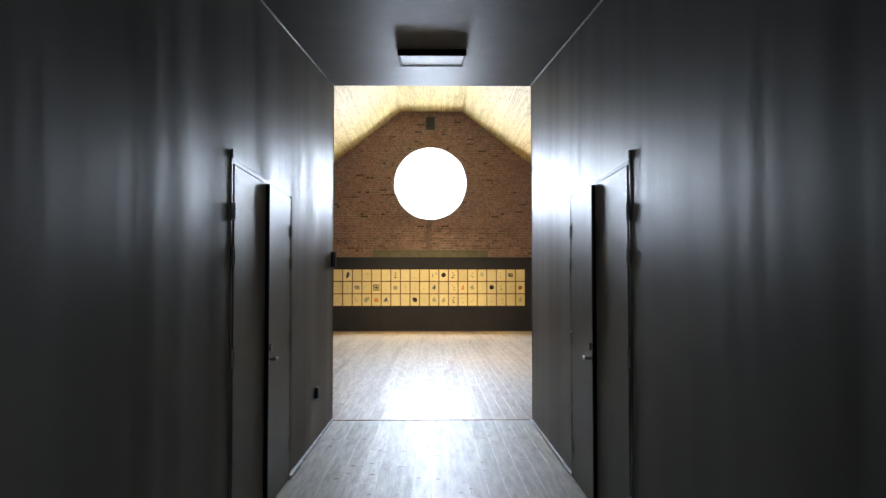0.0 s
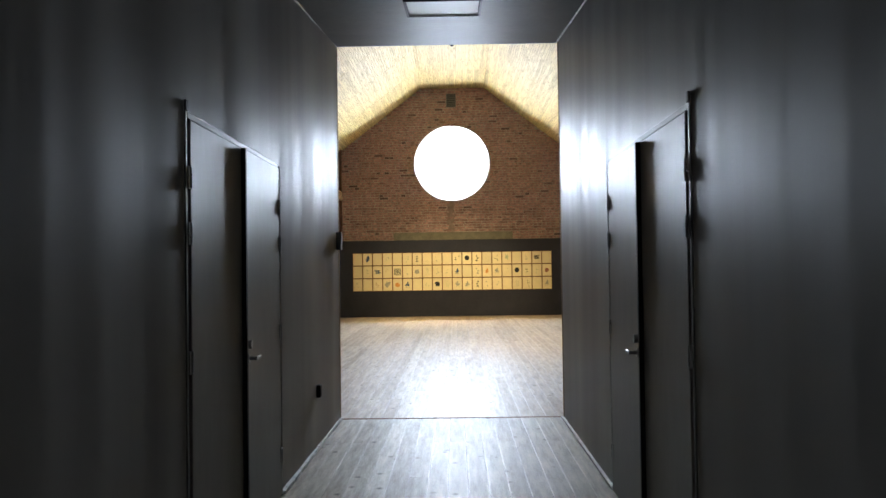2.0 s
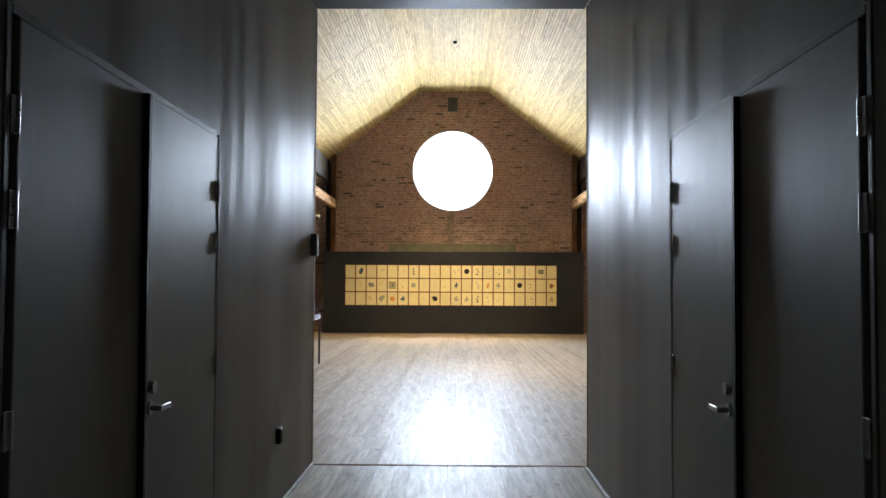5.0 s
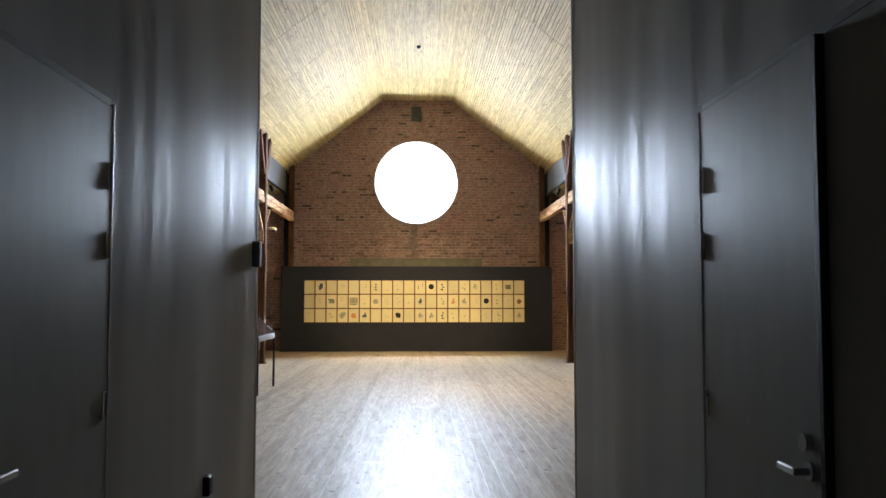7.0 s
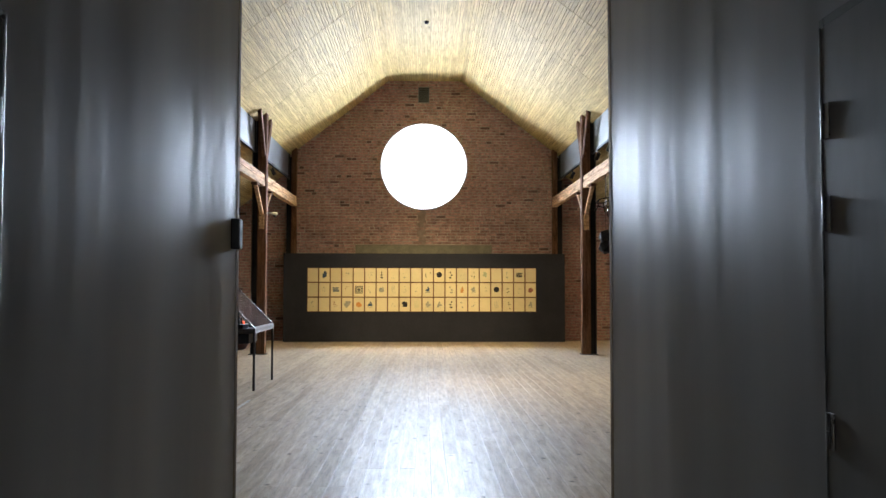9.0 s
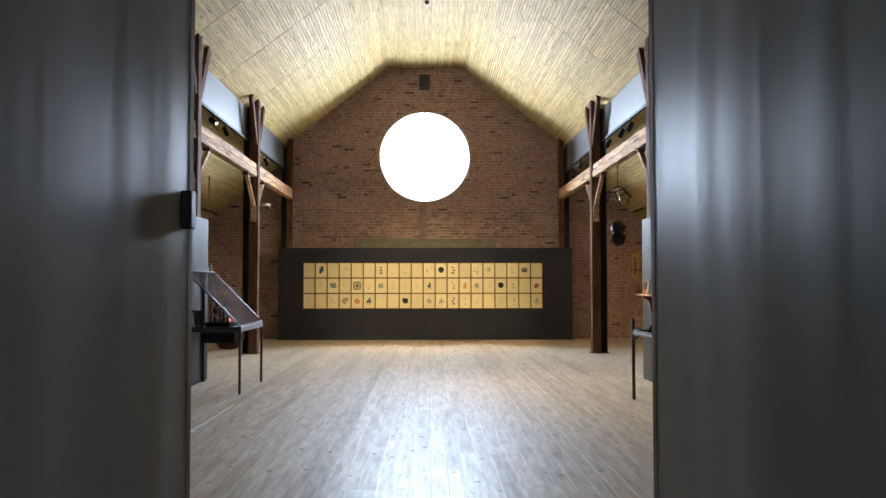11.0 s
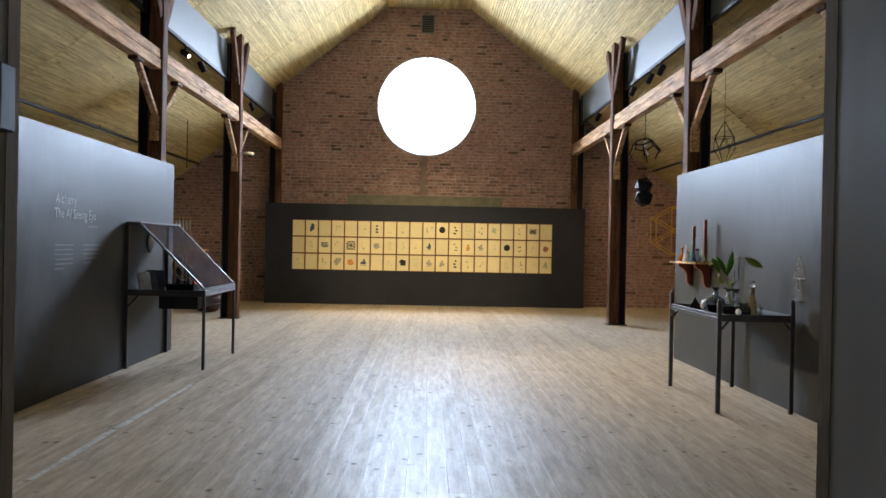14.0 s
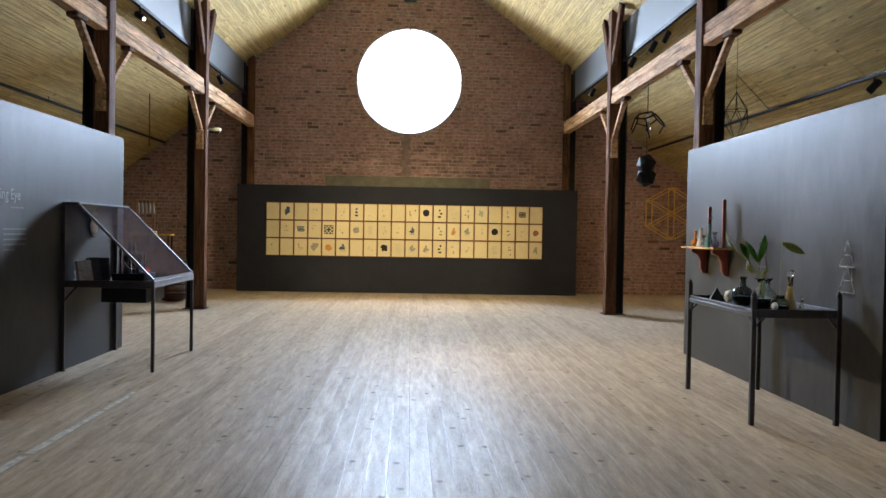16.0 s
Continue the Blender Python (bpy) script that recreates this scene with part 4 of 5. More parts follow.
for sx in (-1, 1):
    part("rail", box(sx * TX - 0.014, sx * TX + 0.014, -TY + 0.018, TY - 0.018, 0.785, 0.815, 0.003), M_STEEL, st)
    part("rail", box(sx * TX - 0.010, sx * TX + 0.010, -TY + 0.018, TY - 0.018, 0.822, 0.845, 0.003), M_RAIL if sx > 0 else M_STEEL, st)
part("tabletop", box(-TX + 0.015, TX - 0.015, -TY + 0.015, TY - 0.015, 0.79, 0.80), M_BLACK, st)

M_FLASK = glass("flask_glass", (0.93, 0.97, 0.97))
M_SMOKE = glass("smoked_glass", (0.45, 0.5, 0.52))
M_AMBER = glass("amber_glass", (0.95, 0.36, 0.08), 0.1)
M_AMBER.node_tree.nodes["Principled BSDF"].inputs["Transmission Weight"].default_value = 0.45
M_TEAL = glass("teal_glass", (0.3, 0.6, 0.68), 0.08)
M_TEAL.node_tree.nodes["Principled BSDF"].inputs["Transmission Weight"].default_value = 0.6
M_LIQUID = surface("dark_liquid_soil", (0.02, 0.016, 0.012), 0.3, vary=0.3, bump=0.1)
M_SAND = surface("pale_sand_fill", (0.6, 0.45, 0.22), 0.7, scale=30, vary=0.3)
M_WHITE = surface("white_porcelain", (0.72, 0.72, 0.75), 0.3, vary=0.06, bump=0)


def round_flask(at, r, neck, h, mat, name="round_flask", fill=None, label=""):
    f = thing(name, label or "round-bottomed clear glass flask on the steel table", "flask", at, "glassware")
    prof = [(r * 0.55, 0.0)]
    for i in range(1, 9):
        a = -1.0 + i * 0.285
        prof.append((max(neck, r * math.cos(a)), r * 0.84 + r * math.sin(a)))
    prof += [(neck, h - 0.02), (neck * 1.5, h), (neck * 1.1, h), (neck * 0.8, h - 0.02)]
    inner = [(max(0.004, q - 0.003), z) for q, z in prof[-4:0:-1]] + [(r * 0.5, 0.004)]
    part("vessel", lathe(prof[:-1] + inner[1:]), mat, f)
    if fill:
        q = [(r * 0.5, 0.006)] + [(max(0.004, r * math.cos(-1.0 + i * 0.25) - 0.006), r * 0.84 + r * math.sin(-1.0 + i * 0.25)) for i in range(1, 5)]
        part("filling", lathe(q), fill, f)
    part("lip", lathe([(neck * 1.0, h - 0.004), (neck * 1.6, h), (neck * 1.6, h + 0.006), (neck * 1.0, h + 0.006)]), mat, f)
    return f


def cone_flask(at, r, h, mat, label, fill=None):
    f = thing("conical_flask", label, "flask", at, "glassware")
    prof = [(r * 0.9, 0), (r, 0.012), (r * 0.35, h * 0.68), (r * 0.3, h * 0.95), (r * 0.42, h), (r * 0.25, h), (r * 0.22, h * 0.7), (r * 0.93, 0.016), (r * 0.8, 0.006)]
    part("vessel", lathe(prof), mat, f)
    if fill:
        part("filling", lathe([(r * 0.85, 0.01), (r * 0.86, 0.016), (r * 0.6, h * 0.35)]), fill, f)
    part("stopper", lathe([(r * 0.2, h * 0.9), (r * 0.24, h + 0.002), (r * 0.3, h + 0.02), (r * 0.1, h + 0.03)]), mat, f)
    return f


ZT = 0.80
round_flask((3.03, 14.87, ZT), 0.09, 0.022, 0.235, M_SMOKE, fill=M_LIQUID, label="smoked round glass flask with dark filling on table")
round_flask((3.18, 14.74, ZT), 0.07, 0.02, 0.22, M_FLASK, label="small clear round flask on the steel table")
round_flask((3.06, 14.53, ZT), 0.1, 0.045, 0.24, M_FLASK, name="plant_vase", fill=M_LIQUID, label="round glass vase with dark soil holding a plant")
dk = round_flask((3.04, 14.19, ZT), 0.07, 0.025, 0.13, M_SMOKE, fill=M_LIQUID, label="squat smoked flask with white label on table")
part("label", lathe([(0.0, 0.0), (0.028, 0.0), (0.028, 0.002)], seg=14, m=pose(-0.055, -0.042, 0.058, 0, -90, 37)), M_WHITE, dk, "round white paper label")
cone_flask((3.16, 14.09, ZT), 0.032, 0.11, M_FLASK, "small clear bottle with pale sand on table", M_SAND)
ft = thing("sand_tube", "long-necked glass bottle of pale sand with stopper", "bottle", (3.14, 14.24, ZT), "glassware")
part("vessel", lathe([(0.05, 0), (0.052, 0.03), (0.036, 0.11), (0.020, 0.20), (0.02, 0.26), (0.028, 0.27), (0.016, 0.27), (0.014, 0.2)]), M_FLASK, ft)
part("filling", lathe([(0.045, 0.004), (0.047, 0.03), (0.031, 0.11), (0.015, 0.2)]), M_SAND, ft)
part("stopper", lathe([(0.014, 0.265), (0.02, 0.28), (0.03, 0.305), (0.02, 0.325), (0.0, 0.33)]), M_FLASK, ft)
for y, x, r in ((15.30, 2.97, 0.07), (15.22, 3.15, 0.05)):
    py = thing("black_pyramid", "small matt black pyramid on the steel table", "pyramid", (x, y, ZT), "pyramids")
    bm = bmesh.new()
    bmesh.ops.create_cone(bm, cap_ends=True, segments=4, radius1=r * 1.4, radius2=0.001, depth=0.12, matrix=pose(0, 0, 0.06, 0, 0, 30))
    part("body", bm, M_BLACK, py)
sw = thing("white_stone", "pale faceted stone resting on the steel table", "stone", (3.02, 15.16, ZT), "")
bm = bmesh.new()
bmesh.ops.create_icosphere(bm, subdivisions=1, radius=0.05, matrix=pose(0, 0, 0.055, 20, 10, 0) @ Matrix.Diagonal((0.8, 1, 1.2, 1)))
part("body", bm, M_WHITE, sw)

M_LEAF = surface("leaf_green", (0.07, 0.145, 0.03), 0.55, specular=0.15, scale=8, vary=0.5, bump=0.1, single=0.25)
M_LEAF2 = surface("leaf_yellow_green", (0.15, 0.17, 0.045), 0.55, specular=0.15, scale=8, vary=0.5, bump=0.1)


def leaf(parent, base, tip, width, mat, bend=0.03, side=(1, 0, 0)):
    """A pointed leaf with a folded midrib, from base to tip."""
    base, tip = Vector(base), Vector(tip)
    axis = tip - base
    w = axis.cross(Vector(side)).normalized()
    up = w.cross(axis).normalized()
    bm = bmesh.new()
    n, rows = 9, []
    for i in range(n):
        u = i / (n - 1)
        half = 1.45 * width / 2 * math.sin(math.pi * min(1, u * 0.96 + 0.03)) ** 0.8
        mid = base + axis * u - up * bend * math.sin(math.pi * u)
        rows.append([bm.verts.new(mid + w * half * k + up * abs(k) * 0.22 * half) for k in (-1, -0.5, 0, 0.5, 1)])
    for a, b2 in zip(rows, rows[1:]):
        for k in range(4):
            f = bm.faces.new((a[k], a[k + 1], b2[k + 1], b2[k]))
            f.smooth = True
    bmesh.ops.solidify(bm, geom=bm.faces[:], thickness=0.0012)
    return part("leaf", bm, mat, parent)


def stem(parent, pts, r=0.004):
    bm = bmesh.new()
    for a, b2 in zip(pts, pts[1:]):
        rod(a, b2, r, bm, 6)
    return part("stem", bm, M_LEAF2, parent)


pl = thing("leafy_cutting", "green leafy plant cutting standing in the glass vase", "plant", (3.06, 14.53, ZT + 0.02))
stem(pl, [(0, 0, 0), (-0.01, 0.02, 0.22), (-0.02, 0.08, 0.36)])
stem(pl, [(0, 0, 0), (0.01, 0.0, 0.25), (0.02, -0.01, 0.33)])
stem(pl, [(0, 0, 0.05), (-0.02, 0.06, 0.24), (-0.05, 0.2, 0.36)])
leaf(pl, (-0.02, 0.08, 0.34), (0.01, 0.02, 0.57), 0.04, M_LEAF, side=(0, 1, 0))
leaf(pl, (-0.02, 0.08, 0.34), (-0.08, 0.20, 0.52), 0.034, M_LEAF, side=(0, 1, 0))
leaf(pl, (-0.05, 0.2, 0.36), (-0.06, 0.36, 0.50), 0.045, M_LEAF, side=(0, 1, 0))
leaf(pl, (-0.03, 0.12, 0.26), (-0.05, 0.22, 0.36), 0.05, M_LEAF2)
leaf(pl, (-0.01, 0.04, 0.2), (0.04, -0.02, 0.30), 0.035, M_LEAF2)
stem(pl, [(-0.05, 0.2, 0.36), (-0.08, 0.34, 0.42)], 0.003)
leaf(pl, (-0.08, 0.34, 0.42), (-0.12, 0.52, 0.60), 0.03, M_LEAF2)
p2 = thing("single_leaf_stem", "single yellow-green leaf on a thin stem in flask", "plant", (3.04, 14.19, ZT + 0.02))
stem(p2, [(0, 0, 0), (0.0, 0.01, 0.28), (0.0, -0.01, 0.44)], 0.0025)
leaf(p2, (0.0, -0.02, 0.51), (0.12, -0.13, 0.43), 0.042, M_LEAF2, bend=0.015, side=(0.3, 1, 0))
stem(p2, [(0.0, -0.01, 0.44), (0.0, -0.02, 0.512)], 0.0025)
# wire trees pinned to the partition
wt = thing("wire_tree_ornament", "stacked thin metal wire triangles on the steel partition", "ornament", (3.437, 13.98, 0.975))
for z, w, h in ((0.0, 0.11, 0.20), (0.19, 0.105, 0.19)):
    for a, b2 in (((0, -w, z), (0, w, z)), ((0, -w, z), (0, 0, z + h)), ((0, w, z), (0, 0, z + h)), ((0, -w * 0.45, z + h * 0.45), (0, w * 0.45, z + h * 0.45))):
        part("wire", rod(a, b2, 0.0045, seg=6), M_CHROME, wt)
part("peg", rod((0.0, 0, 0.0), (0.022, 0, 0.0), 0.005, seg=6), M_CHROME, wt)
part("peg", rod((0.0, 0, 0.19), (0.022, 0, 0.19), 0.005, seg=6), M_CHROME, wt)

wo = thing("wire_funnel_ornament", "small thin metal wire funnel fixed to the steel partition", "ornament", (3.44, 15.45, 1.10))
for z, w0, w1, h in ((0.0, 0.075, 0.05, 0.10), (0.10, 0.05, 0.085, 0.13)):
    for p, q in (((0, -w0, z), (0, w0, z)), ((0, -w1, z + h), (0, w1, z + h)), ((0, -w0, z), (0, -w1, z + h)), ((0, w0, z), (0, w1, z + h))):
        part("wire", rod(p, q, 0.003, seg=6), M_STEEL, wo)
part("peg", rod((0, 0, 0.1), (0.02, 0, 0.1), 0.005, seg=6), M_STEEL, wo)

# ---- bracket shelf with bottles on the east partition ----
M_MAHOG = surface("mahogany_red_brown", (0.16, 0.04, 0.02), 0.4, stretch=(4, 4, 1), scale=6, vary=0.4, bump=0.08)
sh = thing("wall_shelf", "small red-brown wooden shelf on carved brackets", "shelf", (3.46, 16.72, 1.245))
part("board", box(-0.20, -0.002, -0.50, 0.50, -0.012, 0.008, 0.004), M_BEAM, sh, "worn pale wooden shelf board")
for y in (-0.39, 0.23):
    part("bracket", prism([(-0.005, -0.012), (-0.18, -0.012), (-0.17, -0.05), (-0.11, -0.08), (-0.08, -0.14), (-0.075, -0.22), (-0.05, -0.27), (-0.005, -0.28)], y - 0.03, y + 0.03, bevel=0.006), M_MAHOG, sh)
for y, h in ((-0.42, 0.49), (-0.02, 0.43)):
    part("upright", box(-0.085, -0.055, y - 0.022, y + 0.022, 0.008, h, 0.004), M_MAHOG, sh)
ZS = 1.2535
M_LILAC = glass("lilac_glass", (0.75, 0.7, 0.85), 0.05)
round_flask((3.33, 16.95, ZS), 0.046, 0.013, 0.16, M_AMBER, label="small amber glass flask on the wooden shelf")
round_flask((3.37, 16.85, ZS), 0.034, 0.012, 0.12, M_AMBER, label="tiny amber glass flask on the wooden shelf")
cone_flask((3.31, 16.72, ZS), 0.048, 0.17, M_WHITE, "white porcelain conical flask on the wooden shelf")
cone_flask((3.31, 16.48, ZS), 0.04, 0.21, M_TEAL, "slim teal glass bottle on the wooden shelf")
round_flask((3.32, 16.35, ZS), 0.046, 0.015, 0.15, M_LILAC, label="pale lilac round flask on the wooden shelf")
round_flask((3.29, 16.57, ZS), 0.03, 0.011, 0.12, M_FLASK, label="tiny clear flask on the wooden shelf")
cl2 = thing("clamp_stand", "thin black iron clamp stand on the wooden shelf", "stand", (3.37, 16.66, ZS))
part("foot", lathe([(0.035, 0), (0.035, 0.006), (0.006, 0.01)], seg=14), M_BLACK, cl2)
part("rod", rod((0, 0, 0.005), (0, 0, 0.40), 0.006), M_BLACK, cl2)
part("arm", rod((0, 0.07, 0.30), (0, -0.09, 0.30), 0.006), M_BLACK, cl2)

# ---- hanging objects by the east beam ----
PHI = (1 + 5 ** 0.5) / 2


def wire_ball(name, label, at, r, wire, turn, mat, hang, drop=0.0):
    """Dodecahedron of rods, hung on a cord up to the height hang."""
    th = thing(name, label, "hanging sculpture", at)
    v = [Vector(q) for q in [(x, y, z) for x in (-1, 1) for y in (-1, 1) for z in (-1, 1)]]
    for a in (-1, 1):
        for b2 in (-1, 1):
            v += [Vector((0, a / PHI, b2 * PHI)), Vector((a / PHI, b2 * PHI, 0)), Vector((a * PHI, 0, b2 / PHI))]
    rot = pose(0, 0, 0, *turn).to_3x3()
    v = [rot @ q * (r / 3 ** 0.5) for q in v]
    edge = min((v[0] - q).length for q in v[1:])
    for i in range(20):
        for j in range(i):
            if (v[i] - v[j]).length < edge * 1.05 and not (drop and (v[i].z + v[j].z) / 2 < -r * drop):
                part("rod", rod(v[i], v[j], wire, seg=6), mat, th)
    part("cord", rod((0, 0, max(q.z for q in v) - 0.005), (0, 0, hang - at[2]), 0.0035, seg=6), M_BLACK, th)
    return th


wb = wire_ball("pendant_lamp", "black wire-frame polyhedron pendant with clear bulb hanging from beam", (CX + 3.42, 20.0, 2.89), 0.25, 0.011, (20, 12, 10), M_BLACK, 3.572, drop=0.12)
part("socket", rod((0, 0, 0.2), (0, 0, 0.09), 0.022, seg=12), M_CHROME, wb)
part("bulb", lathe([(0.015, 0.09), (0.02, 0.07), (0.042, 0.03), (0.045, 0.0), (0.03, -0.035), (0.0, -0.045)], seg=16), M_FLASK, wb)
part("cord", rod((0, 0, 0.09), (0, 0, 0.24), 0.004, seg=6), M_BLACK, wb)
hb = thing("hanging_polyhedra", "two dark faceted solids hung one above the other", "hanging sculpture", (CX + 3.42, 20.03, 2.3))
for z, r, m in ((0.09, 0.145, M_BLACK), (-0.10, 0.15, M_BLACK)):
    bm = bmesh.new()
    bmesh.ops.create_icosphere(bm, subdivisions=1, radius=r, matrix=pose(0, 0, z, 15, 8, 20 + 300 * z))
    part("solid", bm, m, hb)
part("cord", rod((0, 0, 0.2), (0, 0, 1.272), 0.003, seg=6), M_BLACK, hb)
wc = thing("wire_crystal", "elongated black wire crystal hanging in the east aisle", "hanging sculpture", (4.56, 19.07, 2.95))
tip_a, tip_b = Vector((0, 0, 0.33)), Vector((0, 0, -0.34))
upper = [Vector((0.155 * math.cos(radians(60 * k + 12)), 0.155 * math.sin(radians(60 * k + 12)), 0.09)) for k in range(6)]
lower = [Vector((0.15 * math.cos(radians(60 * k + 42)), 0.15 * math.sin(radians(60 * k + 42)), -0.07)) for k in range(6)]
for k in range(6):
    for p, q in ((tip_a, upper[k]), (upper[k], upper[(k + 1) % 6]), (upper[k], lower[k]), (lower[k], upper[(k + 1) % 6]), (lower[k], tip_b)):
        part("wire", rod(p, q, 0.0045, seg=6), M_BLACK, wc)
part("cord", rod((0, 0, 0.33), (0, 0, aisle_z(4.34) - 2.96), 0.003, seg=6), M_BLACK, wc)
part("stay", rod((0, 0.0, 0.56), (1.02, 1.35, 0.32), 0.0035, seg=6), M_BLACK, wc, "slack black cable to the track")

# golden lattice on the gable in the east aisle
M_GOLD = surface("gold_painted_wood", (0.62, 0.40, 0.1), 0.5, scale=10, vary=0.25, bump=0.1)
gl = thing("lattice_sculpture", "gold-painted wooden hexagonal lattice mounted on the brick gable", "sculpture", (6.07, WALL_Y - 0.04, 1.85))
for dy, dx in ((-0.02, 0.0), (-0.13, 0.1)):
    q = [(dx + 0.58 * math.sin(radians(60 * i)), dy, 0.58 * math.cos(radians(60 * i))) for i in range(6)]
    for i in range(6):
        part("rod", bar(q[i], q[(i + 1) % 6], 0.022, 0.022), M_GOLD, gl)
        part("rod", bar(q[i], (dx, dy, 0), 0.02, 0.02, up=(0, 1, 0)), M_GOLD, gl)
for i in range(6):
    a = Vector((0.58 * math.sin(radians(60 * i)), -0.02, 0.58 * math.cos(radians(60 * i))))
    part("rod", bar(a, a + Vector((0.1, -0.11, 0)), 0.02, 0.02), M_GOLD, gl)
part("wall_peg", rod((0, -0.02, 0), (0, 0.045, 0), 0.012), M_STEEL, gl)

# exhibits in the west aisle
M_CAMW = surface("camera_pale_grey", (0.42, 0.41, 0.38), 0.4, vary=0.08, bump=0)
wr = thing("brass_topped_table", "tall narrow brass-edged table with hanging tools rack", "table", (-4.55, 24.0, 0))
part("top", box(-0.36, 0.36, -0.16, 0.16, 1.19, 1.225, 0.004), M_GOLD, wr)
for x in (-0.32, 0.32):
    for y in (-0.12, 0.12):
        part("leg", box(x - 0.015, x + 0.015, y - 0.015, y + 0.015, 0, 1.19, 0.002), M_TIMBER, wr)
for x in (-0.34, 0.0):
    part("rack_post", rod((x, 0.1, 1.225), (x, 0.1, 1.86), 0.008), M_BRASS, wr)
part("rack_bar", rod((-0.36, 0.1, 1.855), (0.03, 0.1, 1.855), 0.009), M_BRASS, wr)
for k in range(5):
    part("hanging_tool", lathe([(0.0, -0.26), (0.028, -0.22), (0.022, -0.08), (0.006, -0.04), (0.004, 0.0)], seg=10, m=pose(-0.3 + k * 0.07, 0.1, 1.85)), M_CAMW, wr, "pale hanging tool")
part("knob", lathe([(0.03, 1.225), (0.035, 1.25), (0.012, 1.28)], seg=12, m=pose(0.05, 0, 0)), M_WHITE, wr)
dr = thing("wooden_drum", "dark round wooden drum standing on the aisle floor", "drum", (-4.05, 23.6, 0))
part("shell", lathe([(0.12, 0), (0.20, 0.03), (0.25, 0.12), (0.26, 0.22), (0.24, 0.31), (0.22, 0.31), (0.22, 0.29), (0.0, 0.29)], seg=28), surface("dark_red_lacquered_wood", (0.045, 0.016, 0.01), 0.4, vary=0.3, bump=0.05), dr)
part("hoop", lathe([(0.255, 0.14), (0.268, 0.14), (0.272, 0.18), (0.258, 0.18), (0.255, 0.14)], seg=28, caps=False), M_STEEL, dr)

# surveillance cameras
for at, s, nm in (((CX - 3.38, 22.3, 2.99), 1, "hall"), ((CX + 3.43, 13.44, 2.925), -1, "near")):
    cm = thing("dome_camera", "pale grey dome camera on an arm on timber post", "camera", at, "dome cameras")
    part("arm", box(*sorted((0, s * 0.17)), -0.025, 0.025, 0.0, 0.038, 0.006), M_CAMW, cm)
    part("base", lathe([(0.055, -0.015), (0.064, 0.0), (0.064, 0.03), (0.045, 0.042)], seg=20, m=pose(s * 0.17, 0, 0)), M_CAMW, cm)
    part("dome", lathe([(0.0, -0.066), (0.026, -0.058), (0.042, -0.036), (0.046, -0.015)], seg=20, m=pose(s * 0.17, 0, 0)), M_BLACK, cm, "dark glossy dome")

# black stool beside the corridor mouth
sl = thing("black_stool", "black painted square wooden stool on the floor", "stool", (2.215, 10.34, 0))
part("seat", box(-0.19, 0.19, -0.19, 0.19, 0.5, 0.545, 0.005), M_PANEL_D, sl)
for sx in (-1, 1):
    for sy in (-1, 1):
        part("leg", box(sx * 0.16 - 0.025, sx * 0.16 + 0.025, sy * 0.16 - 0.025, sy * 0.16 + 0.025, 0, 0.5, 0.004), M_PANEL_D, sl)
    part("apron", box(sx * 0.16 - 0.012, sx * 0.16 + 0.012, -0.135, 0.135, 0.425, 0.5), M_PANEL_D, sl)
    part("stretcher", box(-0.135, 0.135, sx * 0.16 - 0.012, sx * 0.16 + 0.012, 0.18, 0.21), M_PANEL_D, sl)

# worn white floor line
bm = bmesh.new()
rng = random.Random(8)
y = 11.7
while y < 15.0:
    n = rng.uniform(0.3, 0.9)
    box(-2.01 + rng.uniform(-0.012, 0.008), -1.965 + rng.uniform(-0.01, 0.008), y, min(y + n, 15.0), 0.0012, 0.0026, 0, bm)
    y += n + rng.choice((0.002, 0.002, 0.015, 0.05))
tagged(solo("floor_line", bm, surface("worn_white_paint", (0.46, 0.44, 0.4), 0.6, scale=14, vary=0.6, bump=0.1), "worn white painted line along the hall floor", "marking", "structure"))

# ---- floor ----
hall = solo("floor", box(CX - AX, CX + AX, HALL_Y, WALL_Y, -0.12, -0.022), M_SUB, "worn pale pine plank floor of the hall", "floor", "structure")
cor = solo("floor_corridor", box(LX - 0.1, RX + 0.1, BACK_Y, HALL_Y - 0.03, -0.12, -0.022), M_SUB, "worn grey pine plank floor of the corridor", "floor", "structure")
solo("threshold", box(LX, RX, HALL_Y - 0.035, HALL_Y + 0.008, -0.03, 0.003, 0.002), M_TIMBER, "thin worn wooden threshold strip", "threshold", "structure")


def plank_shape(w, n):
    e, c = 0.0011, 0.0004
    sec = [(-w / 2 + e, -0.02), (-w / 2 + e, -c), (-w / 2 + e + c, 0), (w / 2 - e - c, 0), (w / 2 - e, -c), (w / 2 - e, -0.02)]
    v = [(x, y, z) for y in (-n / 2 + 0.0006, n / 2 - 0.0006) for x, z in sec]
    f = [(i, (i + 1) % 6, 6 + (i + 1) % 6, 6 + i) for i in range(6)] + [(5, 4, 3, 2, 1, 0), (6, 7, 8, 9, 10, 11)]
    return v, f


shapes = {}


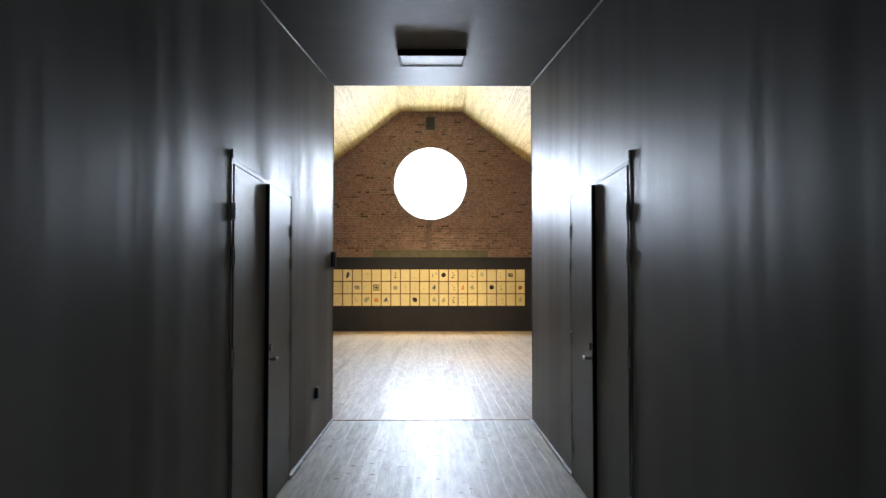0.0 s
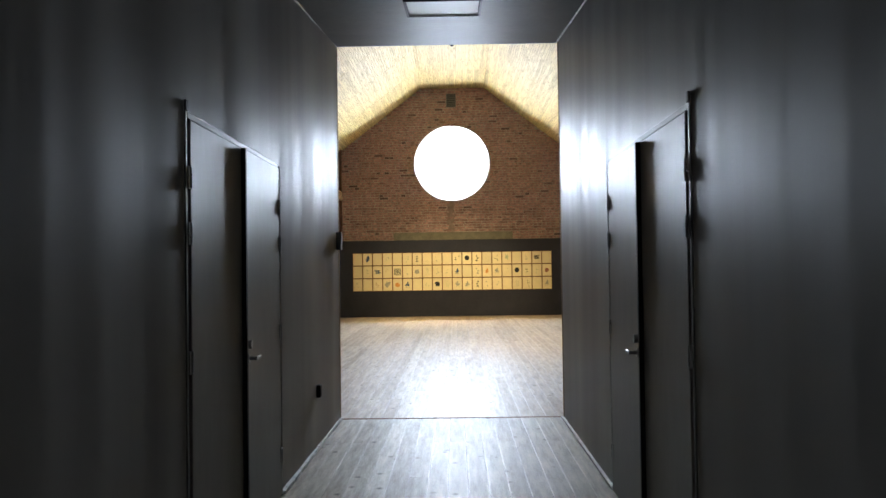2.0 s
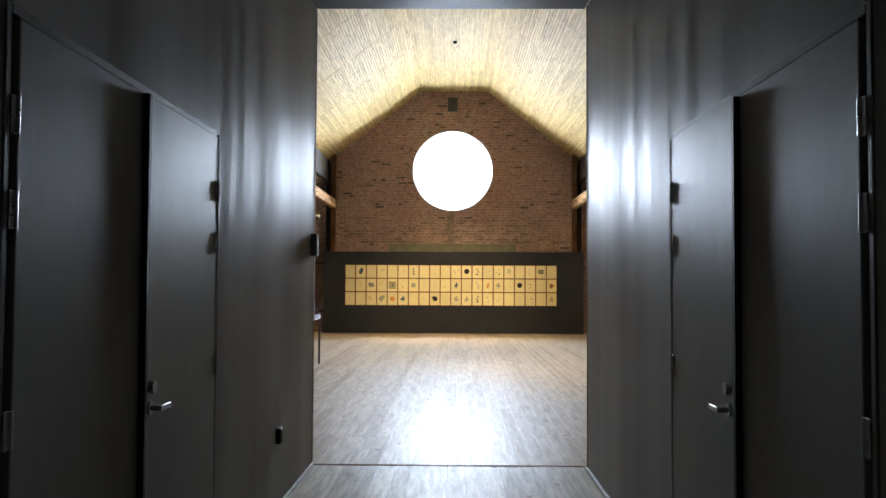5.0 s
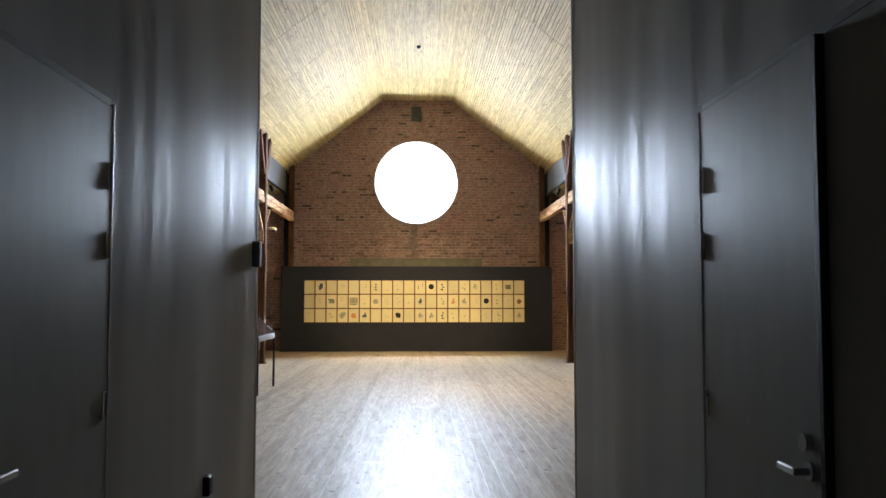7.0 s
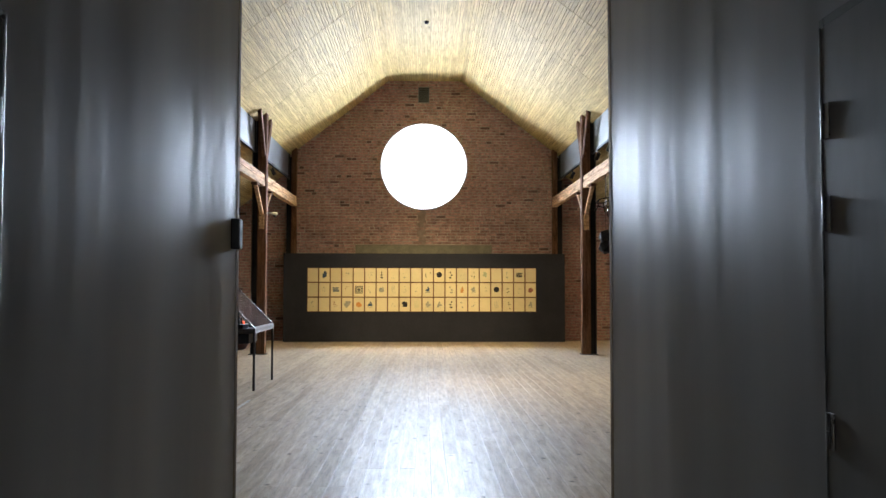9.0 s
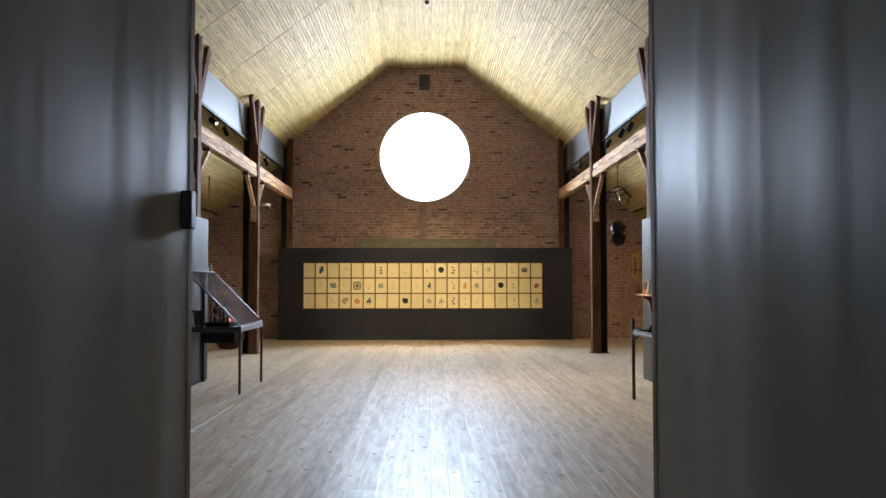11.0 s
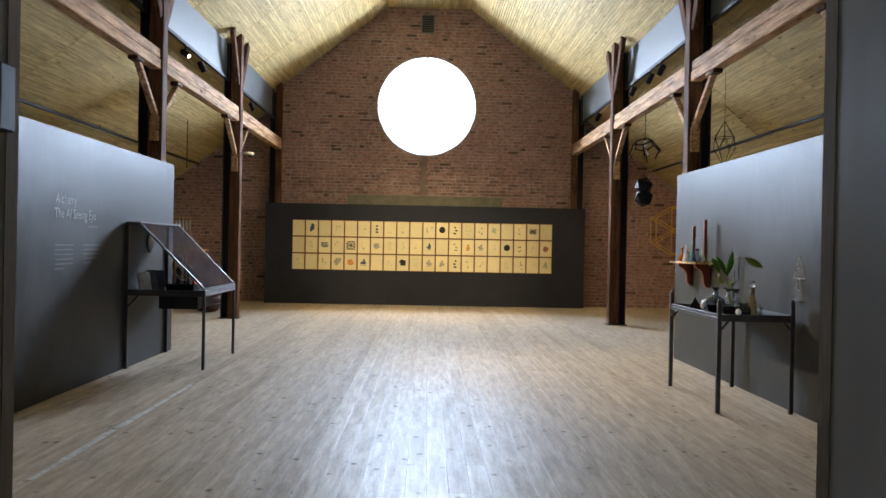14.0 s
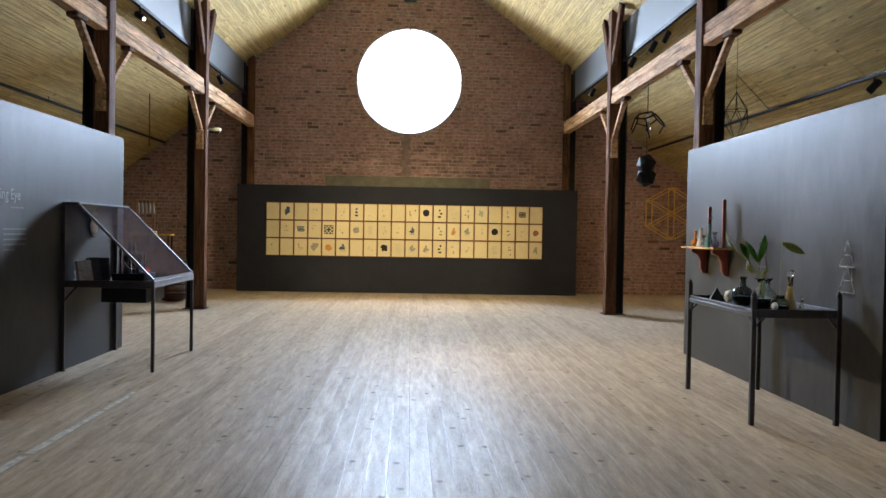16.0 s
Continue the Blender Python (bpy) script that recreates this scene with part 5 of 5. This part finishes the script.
def lay(x0, x1, y0, y1, w, owner, mat, near, seed):
    rng = random.Random(seed)
    rv, rf = [], []
    n = round((x1 - x0) / w)
    w = (x1 - x0) / n
    for i in range(n):
        x = x0 + (i + 0.5) * w
        y = y0
        length = 0.6 * rng.randint(2, 7)
        while y < y1 - 0.01:
            end = y + length
            if end > y1 - 0.6:
                end = y1
            size = round(end - y, 3)
            z = rng.uniform(-0.0002, 0.0002)
            tilt = rng.gauss(0, 0.011)
            if near(x, y):
                key = (round(w, 4), size, mat.name)
                if key not in shapes:
                    shapes[key] = raw_mesh("plank", *plank_shape(w, size), mat)
                ob = new("plank", shapes[key])
                ob.parent = owner
                ob.location = (x, (y + end) / 2, z)
                ob.rotation_euler = (0, tilt, 0)
            else:
                v, f = plank_shape(w, size)
                k = len(rv)
                rv.extend((x + a, (y + end) / 2 + b2, z + c - a * tilt) for a, b2, c in v)
                rf.extend(tuple(k + q for q in g) for g in f)
            y = end
            length = 0.6 * rng.randint(4, 8)
    if rv:
        ob = new("planks", raw_mesh("planks", rv, rf, M_FLOOR_SIDE))
        ob.parent = owner
        tagged(ob, "worn pale pine planks", kind="stuff")


lay(LX, RX, BACK_Y, HALL_Y - 0.036, 0.138, cor, M_FLOOR_C, lambda x, y: True, 3)
lay(CX - AX, CX + AX, HALL_Y + 0.009, WALL_Y, 0.124, hall, M_FLOOR, lambda x, y: abs(x - CX) < 2.9, 5)

# ---- bricks of the gable ----
BW, BH, J = 0.245, 0.061, 0.017


def brick_shape(w, h, d):
    k = 0.004
    v = [(-w / 2, 0, -h / 2), (w / 2, 0, -h / 2), (w / 2, 0, h / 2), (-w / 2, 0, h / 2),
         (-w / 2 + k, -d, -h / 2 + k), (w / 2 - k, -d, -h / 2 + k), (w / 2 - k, -d, h / 2 - k), (-w / 2 + k, -d, h / 2 - k)]
    return v, [(4, 5, 6, 7), (0, 1, 5, 4), (1, 2, 6, 5), (2, 3, 7, 6), (3, 0, 4, 7)]


def gable_z(d):
    return nave_z(d) if d < fascia_d else aisle_z(d)


rng = random.Random(21)
rv, rf, dv, df, singles = [], [], [], [], 0
row, z = 0, 0.04
while z < NZ:
    x = CX - AX + (0.0 if row % 2 else -0.13)
    header = row % 3 == 2
    while x < CX + AX:
        w = (0.118 if header else BW) + rng.uniform(-0.006, 0.006)
        a, b2 = x, x + w
        x += w + J
        mid = (a + b2) / 2
        if z + BH * 0.3 > gable_z(abs(mid - CX)) or a < CX - AX or b2 > CX + AX:
            continue
        if abs(mid - CX) < 3.6 and z < 1.9:
            continue
        dz = min(abs(z - BH / 2 - CIRC[1]), abs(z + BH / 2 - CIRC[1]), abs(z - CIRC[1]))
        if dz < CIRC[2] + 0.004:
            c = math.sqrt((CIRC[2] + 0.004) ** 2 - dz * dz)
            lo, hi = CIRC[0] - c, CIRC[0] + c
            if a < lo < b2:
                b2 = lo
            elif a < hi < b2:
                a = hi
            elif lo <= mid <= hi:
                continue
            if b2 - a < 0.03:
                continue
        d = rng.uniform(0.005, 0.011)
        jz = rng.uniform(-0.002, 0.002)
        if singles < 300 and 2.6 < z < 3.4 and abs(mid - CX) < 3.3:
            key = (round(b2 - a, 2), round(d, 3))
            if key not in shapes:
                shapes[key] = raw_mesh("brick", *brick_shape(key[0], BH, key[1]), M_BRICK)
            ob = new("brick", shapes[key])
            ob.parent = gable
            ob.location = ((a + b2) / 2, WALL_Y, z + jz)
            singles += 1
        else:
            v, f = brick_shape(b2 - a, BH, d)
            tv, tf = (dv, df) if rng.random() < 0.035 else (rv, rf)
            k = len(tv)
            tv.extend(((a + b2) / 2 + p[0], WALL_Y + p[1], z + jz + p[2]) for p in v)
            tf.extend(tuple(k + i for i in g) for g in f)
    z += BH + J
    row += 1
ob = new("bricks", raw_mesh("bricks", rv, rf, M_BRICK))
ob.parent = gable
tagged(ob, "old red-brown bricks", kind="stuff")
ob = new("burnt_bricks", raw_mesh("burnt_bricks", dv, df, M_BRICK_DARK))
ob.parent = gable
tagged(ob, "scattered burnt dark bricks", kind="stuff")
